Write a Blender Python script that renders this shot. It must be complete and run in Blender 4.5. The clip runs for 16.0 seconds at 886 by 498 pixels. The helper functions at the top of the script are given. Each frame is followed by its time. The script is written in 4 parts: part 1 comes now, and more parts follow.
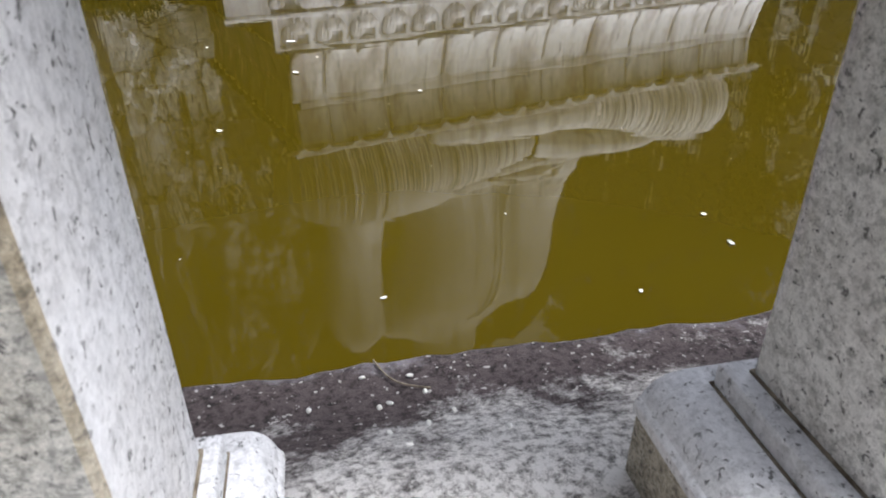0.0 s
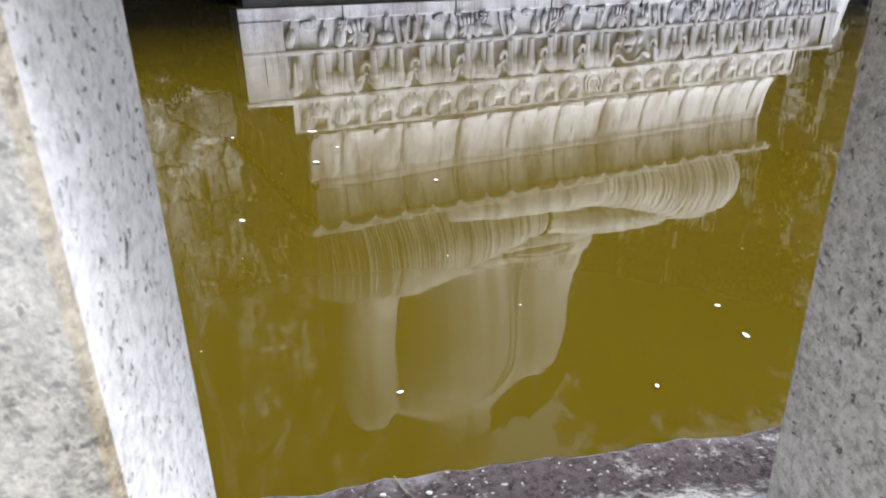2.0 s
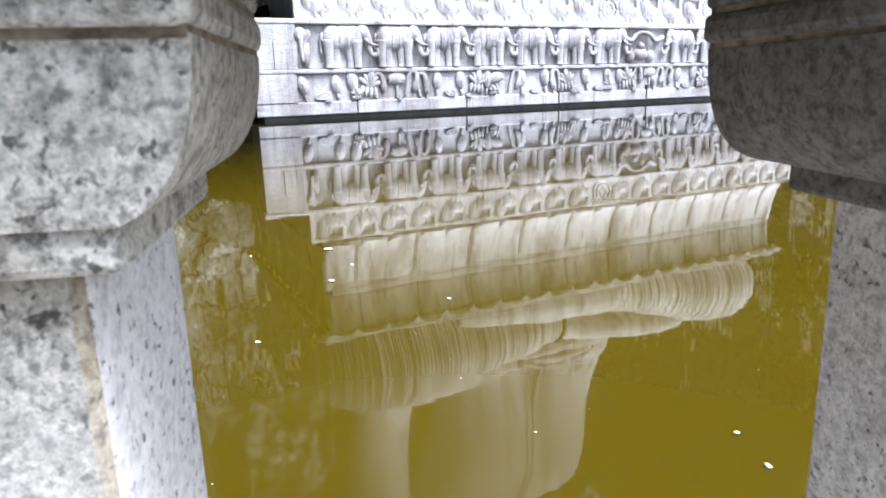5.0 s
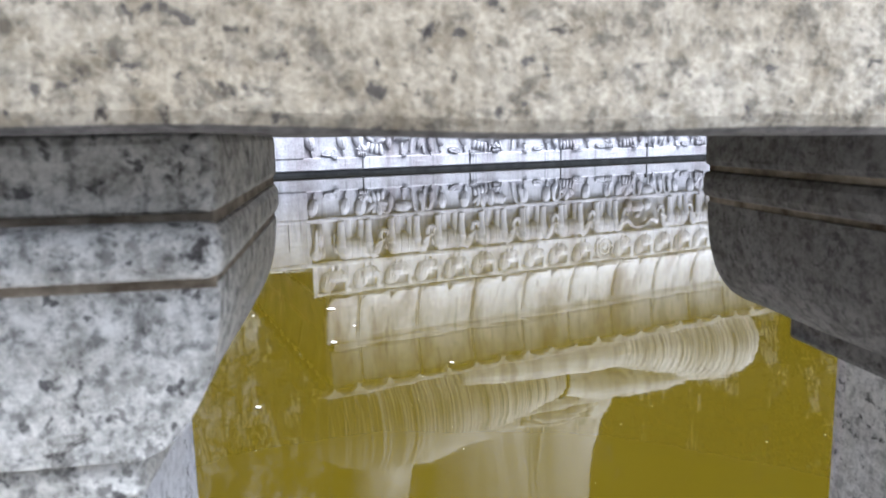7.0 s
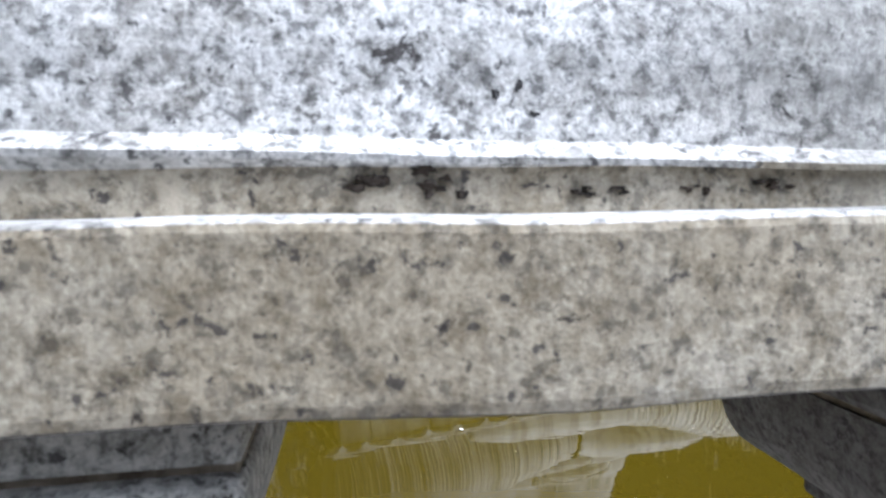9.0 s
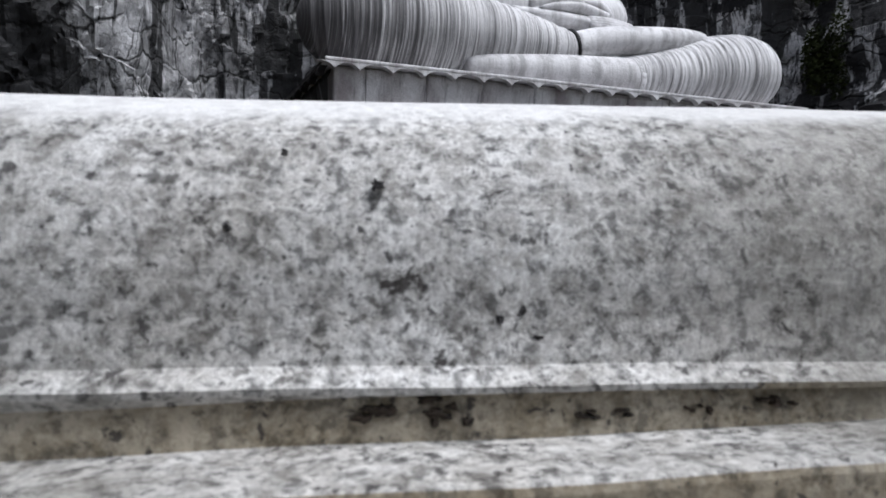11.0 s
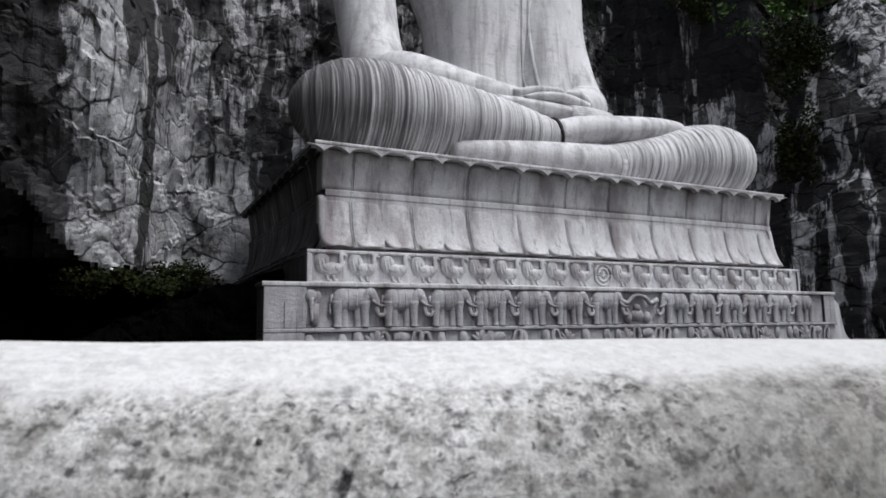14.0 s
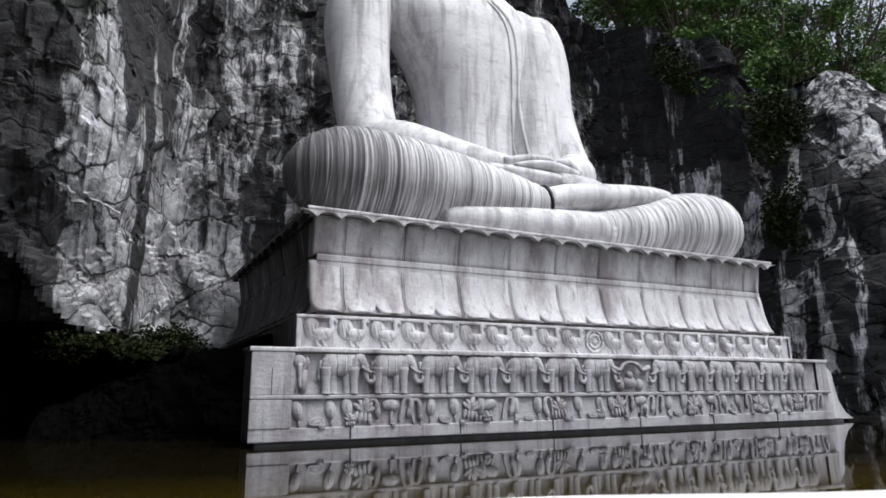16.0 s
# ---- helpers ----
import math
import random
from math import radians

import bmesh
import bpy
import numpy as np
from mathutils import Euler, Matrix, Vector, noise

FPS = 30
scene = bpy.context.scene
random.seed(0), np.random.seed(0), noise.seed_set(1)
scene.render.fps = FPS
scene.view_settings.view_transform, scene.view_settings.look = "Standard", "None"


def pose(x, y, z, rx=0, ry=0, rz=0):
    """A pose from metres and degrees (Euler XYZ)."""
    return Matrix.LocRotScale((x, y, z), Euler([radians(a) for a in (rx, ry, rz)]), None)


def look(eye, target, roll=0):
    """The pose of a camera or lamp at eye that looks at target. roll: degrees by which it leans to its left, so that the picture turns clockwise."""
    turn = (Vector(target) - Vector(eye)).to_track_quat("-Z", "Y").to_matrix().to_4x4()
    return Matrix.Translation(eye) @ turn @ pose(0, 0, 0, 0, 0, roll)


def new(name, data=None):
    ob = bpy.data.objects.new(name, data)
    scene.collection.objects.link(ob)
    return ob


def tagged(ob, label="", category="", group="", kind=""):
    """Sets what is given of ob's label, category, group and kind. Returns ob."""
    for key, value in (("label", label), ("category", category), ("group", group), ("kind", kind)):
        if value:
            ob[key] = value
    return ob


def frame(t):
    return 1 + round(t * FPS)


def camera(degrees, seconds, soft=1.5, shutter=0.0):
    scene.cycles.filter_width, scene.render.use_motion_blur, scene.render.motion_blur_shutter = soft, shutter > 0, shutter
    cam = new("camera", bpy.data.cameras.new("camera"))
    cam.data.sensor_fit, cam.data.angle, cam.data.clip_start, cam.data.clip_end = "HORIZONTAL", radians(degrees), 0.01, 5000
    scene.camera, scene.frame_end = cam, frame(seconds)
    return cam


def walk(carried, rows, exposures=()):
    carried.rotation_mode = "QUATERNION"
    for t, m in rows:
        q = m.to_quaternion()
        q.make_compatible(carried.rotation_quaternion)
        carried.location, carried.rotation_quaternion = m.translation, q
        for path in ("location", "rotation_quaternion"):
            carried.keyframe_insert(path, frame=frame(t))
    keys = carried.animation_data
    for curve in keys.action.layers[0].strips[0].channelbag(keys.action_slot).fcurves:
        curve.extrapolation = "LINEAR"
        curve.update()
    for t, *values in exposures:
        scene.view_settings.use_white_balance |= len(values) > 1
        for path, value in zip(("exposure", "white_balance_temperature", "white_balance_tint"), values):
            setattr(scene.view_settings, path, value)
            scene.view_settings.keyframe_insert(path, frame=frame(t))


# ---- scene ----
cam = camera(68.42, 16.0, soft=1.7)
cam.data.dof.use_dof = True          # focused on the statue; the railing close by is soft
cam.data.dof.focus_distance, cam.data.dof.aperture_fstop = 9.0, 34.0
PATH = [  # seconds, x, y, z, then turns about x, y and z in degrees
    (0, 0.0026, 0.0011, 0.7708, 59.563, 0.146, -11.162),
    (0.5, -0.0001, -0.0014, 0.7807, 60.938, 0.163, -10.712),
    (1, -0.0026, -0.0033, 0.7929, 62.540, 0.161, -10.141),
    (1.5, -0.0028, -0.0061, 0.8056, 64.235, 0.173, -10.222),
    (2, -0.0030, -0.0080, 0.8221, 66.190, 0.688, -10.023),
    (2.5, -0.0070, -0.0114, 0.8333, 67.721, 0.988, -9.458),
    (3, -0.0087, -0.0137, 0.8457, 69.394, 1.164, -9.152),
    (5.5, -0.0023, -0.0190, 0.8949, 76.909, 1.484, -8.977),
    (6, -0.0026, -0.0183, 0.9072, 78.422, 1.485, -8.769),
    (6.5, -0.0029, -0.0184, 0.9183, 79.473, 1.093, -8.711),
    (7, -0.0044, -0.0166, 0.9268, 80.085, 1.060, -8.734),
    (7.5, -0.0054, -0.0176, 0.9373, 81.252, 0.783, -8.427),
    (8, -0.0049, -0.0178, 0.9486, 82.165, 1.334, -8.397),
    (8.5, -0.0024, -0.0185, 0.9616, 83.564, 1.584, -8.274),
    (9, -0.0049, -0.0172, 0.9730, 84.797, 1.357, -8.008),
    (9.5, -0.0041, -0.0169, 0.9828, 86.506, 1.776, -7.757),
    (10, -0.0051, -0.0175, 0.9939, 88.315, 1.563, -7.568),
    (12.5, -0.0020, -0.0250, 1.0418, 92.968, 1.384, -7.460),
    (13, -0.0031, -0.0282, 1.0523, 94.737, 1.399, -7.767),
    (13.5, -0.0009, -0.0308, 1.0607, 96.100, 1.394, -8.358),
    (14, -0.0001, -0.0336, 1.0683, 97.214, 0.916, -8.710),
    (14.5, -0.0018, -0.0359, 1.0762, 98.177, 0.708, -8.859),
    (15, 0.0008, -0.0395, 1.0856, 99.452, 0.859, -9.200),
    (15.5, 0.0061, -0.0548, 1.0975, 101.135, 0.873, -9.178),
    (16, 0.0103, -0.0747, 1.1075, 102.812, 0.666, -9.508),
]
walk(cam, [(r[0], pose(*r[1:])) for r in PATH],
     exposures=[(0.0, 0.93, 6150, 10), (1.0, 1.18, 6150, 10), (2.0, 1.46, 6100, 10), (3.0, 1.66, 6000, 10), (5.5, 1.72, 5850, 10), (7.0, 1.72, 5600, 10), (7.5, 1.7, 5450, 10), (8.0, 1.65, 5400, 10), (8.5, 1.5, 5300, 10), (9.0, 1.2, 5550, 10), (9.5, 0.92, 5750, 10), (10.0, 0.4, 5850, 10), (12.5, -0.25, 6200, 10), (15.3, -0.25, 6200, 10), (16.0, 0.24, 6200, 10)])


# ---- world and sun: bright overcast day ----
world = bpy.data.worlds.new("overcast_sky")
scene.world = world
world.use_nodes = True
wn, wl = world.node_tree.nodes, world.node_tree.links
wn.clear()
sky = wn.new("ShaderNodeTexSky")
sky.sky_type = 'NISHITA'
sky.sun_disc = False
sky.sun_elevation, sky.sun_rotation = radians(62), radians(124)
sky.dust_density = 4.0
hsv = wn.new("ShaderNodeHueSaturation")
hsv.inputs["Saturation"].default_value = 0.4
bg = wn.new("ShaderNodeBackground")
bg.inputs["Strength"].default_value = 0.15
wo = wn.new("ShaderNodeOutputWorld")
wl.new(sky.outputs[0], hsv.inputs["Color"])
wl.new(hsv.outputs[0], bg.inputs["Color"])
wl.new(bg.outputs[0], wo.inputs["Surface"])
sun = new("sun", bpy.data.lights.new("sun", 'SUN'))
sun.data.energy, sun.data.angle, sun.data.color = 2.3, radians(24), (1.0, 0.98, 0.96)
sun.matrix_world = look((4.3, -2.9, 9.8), (0, 0, 0))


# ---- materials ----
class Mat:
    """A small builder of node materials in object space, in metres."""

    def __init__(self, name, rough=0.7, metal=0.0):
        self.m = bpy.data.materials.new(name)
        self.m.use_nodes = True
        self.t = self.m.node_tree
        self.n, self.l = self.t.nodes, self.t.links
        self.b = self.n["Principled BSDF"]
        self.b.inputs["Roughness"].default_value = rough
        self.b.inputs["Metallic"].default_value = metal
        self.geo = self.n.new("ShaderNodeNewGeometry")

    def coords(self, sx=1, sy=1, sz=1, turn=0.0):
        spin = self.n.new("ShaderNodeMapping")
        spin.inputs["Rotation"].default_value = (0, 0, turn)
        self.l.new(self.geo.outputs["Position"], spin.inputs["Vector"])
        mp = self.n.new("ShaderNodeMapping")
        mp.inputs["Scale"].default_value = (sx, sy, sz)
        self.l.new(spin.outputs[0], mp.inputs["Vector"])
        return mp.outputs[0]

    def noise(self, scale, detail=4, rough=0.55, vec=None, distort=0.0):
        t = self.n.new("ShaderNodeTexNoise")
        t.inputs["Scale"].default_value, t.inputs["Detail"].default_value = scale, detail
        t.inputs["Roughness"].default_value, t.inputs["Distortion"].default_value = rough, distort
        self.l.new(vec or self.geo.outputs["Position"], t.inputs["Vector"])
        return t.outputs[0]

    def voronoi(self, scale, vec=None, feature='F1', out="Distance"):
        t = self.n.new("ShaderNodeTexVoronoi")
        t.feature = feature
        t.inputs["Scale"].default_value = scale
        self.l.new(vec or self.geo.outputs["Position"], t.inputs["Vector"])
        return t.outputs[out]

    def ramp(self, fac, stops):
        r = self.n.new("ShaderNodeValToRGB")
        el = r.color_ramp.elements
        while len(el) < len(stops):
            el.new(0.5)
        for e, (p, c) in zip(el, stops):
            e.position = p
            e.color = (c, c, c, 1) if isinstance(c, (int, float)) else (*c, 1)
        self.l.new(fac, r.inputs[0])
        return r.outputs[0]

    def mix(self, fac, a, b, kind='MIX'):
        m = self.n.new("ShaderNodeMix")
        m.data_type, m.blend_type = 'RGBA', kind
        for s, v in ((m.inputs[0], fac), (m.inputs[6], a), (m.inputs[7], b)):
            if isinstance(v, (int, float)):
                s.default_value = v
            elif isinstance(v, tuple):
                s.default_value = (*v, 1)
            else:
                self.l.new(v, s)
        return m.outputs[2]

    def bump(self, height, strength, dist):
        b = self.n.new("ShaderNodeBump")
        b.inputs["Strength"].default_value, b.inputs["Distance"].default_value = strength, dist
        self.l.new(height, b.inputs["Height"])
        if self.b.inputs["Normal"].links:
            self.l.new(self.b.inputs["Normal"].links[0].from_socket, b.inputs["Normal"])
        self.l.new(b.outputs[0], self.b.inputs["Normal"])

    def done(self, color, rough=None):
        if isinstance(color, tuple):
            self.b.inputs["Base Color"].default_value = (*color, 1)
        else:
            self.l.new(color, self.b.inputs["Base Color"])
        if rough is not None:
            self.l.new(rough, self.b.inputs["Roughness"])
        return self.m


def granite_material(name, light, mid, stain, stain_from, mica_at, grit, washed_lit=False):
    """Weathered speckled granite: pale feldspar, grey quartz, black mica, brown lichen stains."""
    g = Mat(name, 0.75)
    cloud = g.ramp(g.noise(120, 7, 0.78), [(0.38, mid), (0.56, light)])
    grain = g.ramp(g.noise(190, 6, 0.72), [(0.39, 0.26), (0.47, 0.74), (0.55, 1.0)])
    c = g.mix(grit, cloud, grain, 'MULTIPLY')
    where = g.ramp(g.noise(17, 6, 0.72), [(0.40, 0.15 * grit), (0.58, 0.95 * grit)])
    mica = g.ramp(g.noise(190, 6, 0.70, distort=0.3), [(0.54, 0.0), (mica_at + 0.01, 0.85)])
    c = g.mix(g.mix(1.0, mica, where, 'MULTIPLY'), c, (0.060, 0.055, 0.050))
    dot = g.ramp(g.noise(210, 4, 0.6, distort=0.3), [(0.60, 0.0), (0.66, 0.85)])
    c = g.mix(dot, c, (0.045, 0.042, 0.044))
    chip = g.ramp(g.noise(75, 6, 0.72, distort=0.6), [(0.62, 0.0), (0.67, 0.9)])
    c = g.mix(chip, c, (0.03, 0.024, 0.022))
    big = g.ramp(g.noise(6, 7, 0.65), [(stain_from, 0.0), (stain_from + 0.25, 0.6)])
    c = g.mix(big, c, stain, 'MULTIPLY')
    band = g.ramp(g.noise(11, 5, 0.6, g.coords(1.0, 1.0, 0.6)), [(0.56, 0.0), (0.66, 0.3)])
    c = g.mix(band, c, light)
    if washed_lit:
        # the middle of this stretch is washed pale, its ends are dulled by lichen
        sep, at, edge = g.n.new("ShaderNodeSeparateXYZ"), g.n.new("ShaderNodeMapRange"), g.n.new("ShaderNodeMath")
        g.l.new(g.geo.outputs["Position"], sep.inputs[0])
        at.inputs[1].default_value, at.inputs[2].default_value = -0.35, 0.25
        g.l.new(sep.outputs[0], at.inputs[0])
        edge.operation = 'MULTIPLY_ADD'
        edge.inputs[1].default_value = 0.4
        g.l.new(g.noise(13, 6, 0.7), edge.inputs[0])
        g.l.new(at.outputs[0], edge.inputs[2])
        c = g.mix(1.0, c, g.ramp(edge.outputs[0], [(0.50, (0.42, 0.41, 0.38)), (0.72, (0.95, 0.95, 0.95)), (0.84, (0.98, 0.98, 0.98)), (0.98, (0.50, 0.49, 0.47))]), 'MULTIPLY')
        # skylight on the crest, painted in as a paler colour towards the top
        crest, crest_light = g.n.new("ShaderNodeMapRange"), g.n.new("ShaderNodeMath")
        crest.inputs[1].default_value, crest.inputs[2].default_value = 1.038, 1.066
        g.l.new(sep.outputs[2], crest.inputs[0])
        crest_light.operation = 'MULTIPLY_ADD'
        crest_light.inputs[1].default_value = 0.8
        g.l.new(g.noise(40, 7, 0.8), crest_light.inputs[0])
        g.l.new(crest.outputs[0], crest_light.inputs[2])
        c = g.mix(g.ramp(crest_light.outputs[0], [(0.78, 0.0), (1.35, 0.65)]), c, (0.90, 0.90, 0.90))
    g.bump(g.noise(240, 9, 0.78), 0.5, 0.0012)
    g.bump(g.noise(45, 6, 0.65), 0.5, 0.003)
    return g.done(c)


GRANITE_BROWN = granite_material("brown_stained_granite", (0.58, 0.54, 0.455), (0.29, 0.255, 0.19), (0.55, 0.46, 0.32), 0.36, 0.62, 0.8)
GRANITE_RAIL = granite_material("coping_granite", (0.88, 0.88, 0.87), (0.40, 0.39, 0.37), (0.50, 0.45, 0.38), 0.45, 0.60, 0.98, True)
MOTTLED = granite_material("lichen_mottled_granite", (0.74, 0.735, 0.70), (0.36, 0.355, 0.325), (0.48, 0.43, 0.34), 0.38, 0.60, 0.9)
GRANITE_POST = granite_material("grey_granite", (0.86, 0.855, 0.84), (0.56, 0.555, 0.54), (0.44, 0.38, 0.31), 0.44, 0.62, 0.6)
GRANITE_SHADED = granite_material("stained_shaded_granite", (0.22, 0.21, 0.20), (0.10, 0.096, 0.088), (0.42, 0.36, 0.30), 0.42, 0.62, 0.8)
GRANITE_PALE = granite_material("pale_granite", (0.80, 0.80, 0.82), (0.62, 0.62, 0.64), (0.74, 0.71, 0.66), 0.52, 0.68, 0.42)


def carved_material(name, chisel, dark, pale):
    """Pale carved granite with rainwater streaks running down it."""
    g = Mat(name, 0.8)
    base = g.ramp(g.noise(0.9, 6, 0.65), [(0.3, dark), (0.65, pale)])
    streak = g.ramp(g.noise(1.0, 5, 0.6, g.coords(1.1, 1.1, 0.3)), [(0.47, 0.0), (0.66, 0.75)])
    c = g.mix(streak, base, (0.2, 0.165, 0.17))
    drip = g.ramp(g.noise(1.0, 6, 0.7, g.coords(5.5, 5.5, 0.35), 0.3), [(0.54, 0.0), (0.68, 0.6)])
    c = g.mix(drip, c, (0.12, 0.115, 0.12))
    c = g.mix(0.45, c, g.ramp(g.noise(30, 4, 0.6), [(0.35, 0.45), (0.6, 1.0)]), 'MULTIPLY')
    spot = g.ramp(g.noise(0.9, 7, 0.75), [(0.53, 0.0), (0.66, 0.6)])
    c = g.mix(spot, c, (0.2, 0.19, 0.185))
    g.bump(g.noise(9, 7, 0.68), 0.6, 0.035)
    if chisel:
        g.bump(g.noise(1.0, 5, 0.65, g.coords(2.2, 2.2, 9)), 0.45, 0.045)
    return g.done(c)


CARVED = carved_material("carved_granite", False, (0.52, 0.515, 0.53), (0.76, 0.755, 0.77))
CHISEL = carved_material("rough_chiselled_granite", True, (0.36, 0.352, 0.372), (0.58, 0.57, 0.592))


def algae_shade_material():
    """Stone of the left flank: black algae with a few bare grey runs, and the flank's shade painted in."""
    g = Mat("algae_shade_granite", 0.75)
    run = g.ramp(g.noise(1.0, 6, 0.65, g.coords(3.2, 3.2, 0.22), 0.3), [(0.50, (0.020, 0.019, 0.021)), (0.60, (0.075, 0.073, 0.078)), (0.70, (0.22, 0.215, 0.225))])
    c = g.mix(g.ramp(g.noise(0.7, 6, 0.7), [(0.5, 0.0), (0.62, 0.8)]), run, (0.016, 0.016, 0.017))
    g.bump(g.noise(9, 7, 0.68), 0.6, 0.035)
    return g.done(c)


ALGAE_SHADE = algae_shade_material()


def statue_material():
    g = Mat("statue_granite", 0.78)
    base = g.ramp(g.noise(0.5, 6, 0.65), [(0.3, (0.60, 0.595, 0.61)), (0.65, (0.80, 0.795, 0.81))])
    streak = g.ramp(g.noise(1.0, 6, 0.65, g.coords(1.8, 1.8, 0.1)), [(0.46, 0.0), (0.64, 0.7)])
    c = g.mix(streak, base, (0.25, 0.243, 0.25))
    wrinkle = g.ramp(g.noise(1.0, 6, 0.7, g.coords(0.7, 0.7, 5.0), 0.8), [(0.54, 0.0), (0.64, 0.16)])
    c = g.mix(wrinkle, c, (0.22, 0.215, 0.22))
    fleck = g.ramp(g.noise(1.6, 7, 0.75, g.coords(0.7, 0.7, 1.6)), [(0.55, 0.0), (0.66, 0.4)])
    c = g.mix(fleck, c, (0.25, 0.24, 0.25))
    c = g.mix(0.3, c, g.ramp(g.noise(18, 4, 0.6), [(0.35, 0.5), (0.6, 1.0)]), 'MULTIPLY')
    g.bump(g.noise(1.0, 7, 0.65, g.coords(1.2, 1.2, 3.0)), 0.4, 0.06)
    g.bump(g.noise(7, 7, 0.65), 0.5, 0.03)
    return g.done(c)


STATUE = statue_material()


def pleat_material():
    """The robe over the legs: pale stone, dark streaks along the carved pleats, denser towards the left knee."""
    g = Mat("pleated_granite", 0.8)
    base = g.ramp(g.noise(0.6, 6, 0.65), [(0.3, (0.56, 0.555, 0.57)), (0.65, (0.78, 0.775, 0.79))])
    along = g.coords(1, 1, 1, -0.309)
    sep = g.n.new("ShaderNodeSeparateXYZ")
    g.l.new(along, sep.inputs[0])
    knee = g.n.new("ShaderNodeMapRange")
    knee.inputs[1].default_value, knee.inputs[2].default_value = 9.0, 5.0
    knee.inputs[3].default_value, knee.inputs[4].default_value = 0.0, 0.13
    g.l.new(sep.outputs[0], knee.inputs[0])
    for sx, sz, lo, hi, k in ((2.6, 0.12, 0.50, 0.70, 0.6), (11.0, 0.12, 0.52, 0.61, 0.7), (30.0, 0.16, 0.55, 0.62, 0.75)):
        wet = g.n.new("ShaderNodeMath")
        g.l.new(g.noise(1.0, 5, 0.65, g.coords(sx, 0.5, sz, -0.309)), wet.inputs[0])
        g.l.new(knee.outputs[0], wet.inputs[1])
        base = g.mix(g.ramp(wet.outputs[0], [(lo, 0.0), (hi, k)]), base, (0.075, 0.072, 0.076))
    c = base
    c = g.mix(0.3, c, g.ramp(g.noise(18, 4, 0.6), [(0.35, 0.5), (0.6, 1.0)]), 'MULTIPLY')
    g.bump(g.noise(6, 5, 0.6), 0.3, 0.03)
    return g.done(c)


PLEAT = pleat_material()


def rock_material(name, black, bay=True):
    """Cliff rock: pale broken faces split by cracks, under black runs of algae; black sets how much algae and painted
    shade cover it.
    """
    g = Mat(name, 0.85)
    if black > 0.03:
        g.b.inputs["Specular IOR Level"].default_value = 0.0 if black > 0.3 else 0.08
    # positions bent by noise, so that cracks wander
    bend = g.n.new("ShaderNodeTexNoise")
    bend.inputs["Scale"].default_value, bend.inputs["Detail"].default_value = 0.7, 5
    g.l.new(g.geo.outputs["Position"], bend.inputs["Vector"])
    shift = g.n.new("ShaderNodeVectorMath")
    shift.operation = 'MULTIPLY_ADD'
    shift.inputs[1].default_value = (1.7, 1.7, 1.7)
    g.l.new(bend.outputs["Color"], shift.inputs[0])
    g.l.new(g.coords(0.8, 0.8, 1.35), shift.inputs[2])
    warped = shift.outputs[0]
    base = g.ramp(g.noise(0.5, 8, 0.66, distort=0.3), [(0.34, (0.17, 0.17, 0.175)), (0.46, (0.42, 0.42, 0.43)), (0.58, (0.76, 0.76, 0.78))])
    cell = g.voronoi(0.55, warped, out="Color")
    c = g.mix(0.55, base, g.ramp(cell, [(0.15, 0.30), (0.6, 1.0)]), 'MULTIPLY')
    small = g.voronoi(1.9, warped, out="Color")
    c = g.mix(0.35, c, g.ramp(small, [(0.15, 0.4), (0.7, 1.0)]), 'MULTIPLY')
    c = g.mix(0.4, c, g.ramp(g.noise(5, 7, 0.7), [(0.35, 0.3), (0.6, 1.0)]), 'MULTIPLY')
    # denser black runs high up, at the far left and from the statue rightwards
    sep = g.n.new("ShaderNodeSeparateXYZ")
    g.l.new(g.coords(1, 1, 1, -0.309), sep.inputs[0])
    more = None
    for out, lo, hi, amount in ((2, 5.5, 13.0, 0.085), (0, -1.2, -3.2, 0.22), (0, 2.6, 5.2, 0.02)):
        if not bay:
            break
        r = g.n.new("ShaderNodeMapRange")
        r.inputs[1].default_value, r.inputs[2].default_value, r.inputs[4].default_value = lo, hi, amount
        g.l.new(sep.outputs[out], r.inputs[0])
        s = g.n.new("ShaderNodeMath")
        g.l.new(r.outputs[0], s.inputs[0])
        if more is None:
            s.inputs[1].default_value = 0.0
        else:
            g.l.new(more, s.inputs[1])
        more = s.outputs[0]

    def algae(field):
        if more is None:
            return field
        s = g.n.new("ShaderNodeMath")
        g.l.new(field, s.inputs[0])
        g.l.new(more, s.inputs[1])
        return s.outputs[0]

    run = g.ramp(algae(g.noise(1.0, 8, 0.66, g.coords(0.62, 0.62, 0.075), 0.5)), [(0.585 - black, 0.0), (0.612 - black, 0.96)])
    c = g.mix(run, c, (0.014, 0.014, 0.015))
    fine = g.ramp(algae(g.noise(1.0, 7, 0.72, g.coords(2.4, 2.4, 0.35), 0.4)), [(0.60 - black, 0.0), (0.67 - black, 0.9)])
    c = g.mix(fine, c, (0.022, 0.022, 0.024))
    crack = g.ramp(g.voronoi(0.55, warped, 'DISTANCE_TO_EDGE'), [(0.008, 0.03), (0.05, 1.0)])
    c = g.mix(g.ramp(g.noise(0.6, 3), [(0.42, 0.0), (0.55, 0.35 if 0.06 < black < 0.08 else 0.95)]), c, g.mix(1.0, c, crack, 'MULTIPLY'))
    split = g.ramp(g.voronoi(1.9, warped, 'DISTANCE_TO_EDGE'), [(0.008, 0.08), (0.06, 1.0)])
    c = g.mix(g.ramp(g.noise(0.9, 4), [(0.50, 0.0), (0.6, 0.8)]), c, g.mix(1.0, c, split, 'MULTIPLY'))
    moss = g.ramp(g.noise(0.3, 5, 0.6), [(0.6, 0.0), (0.7, 0.5)])
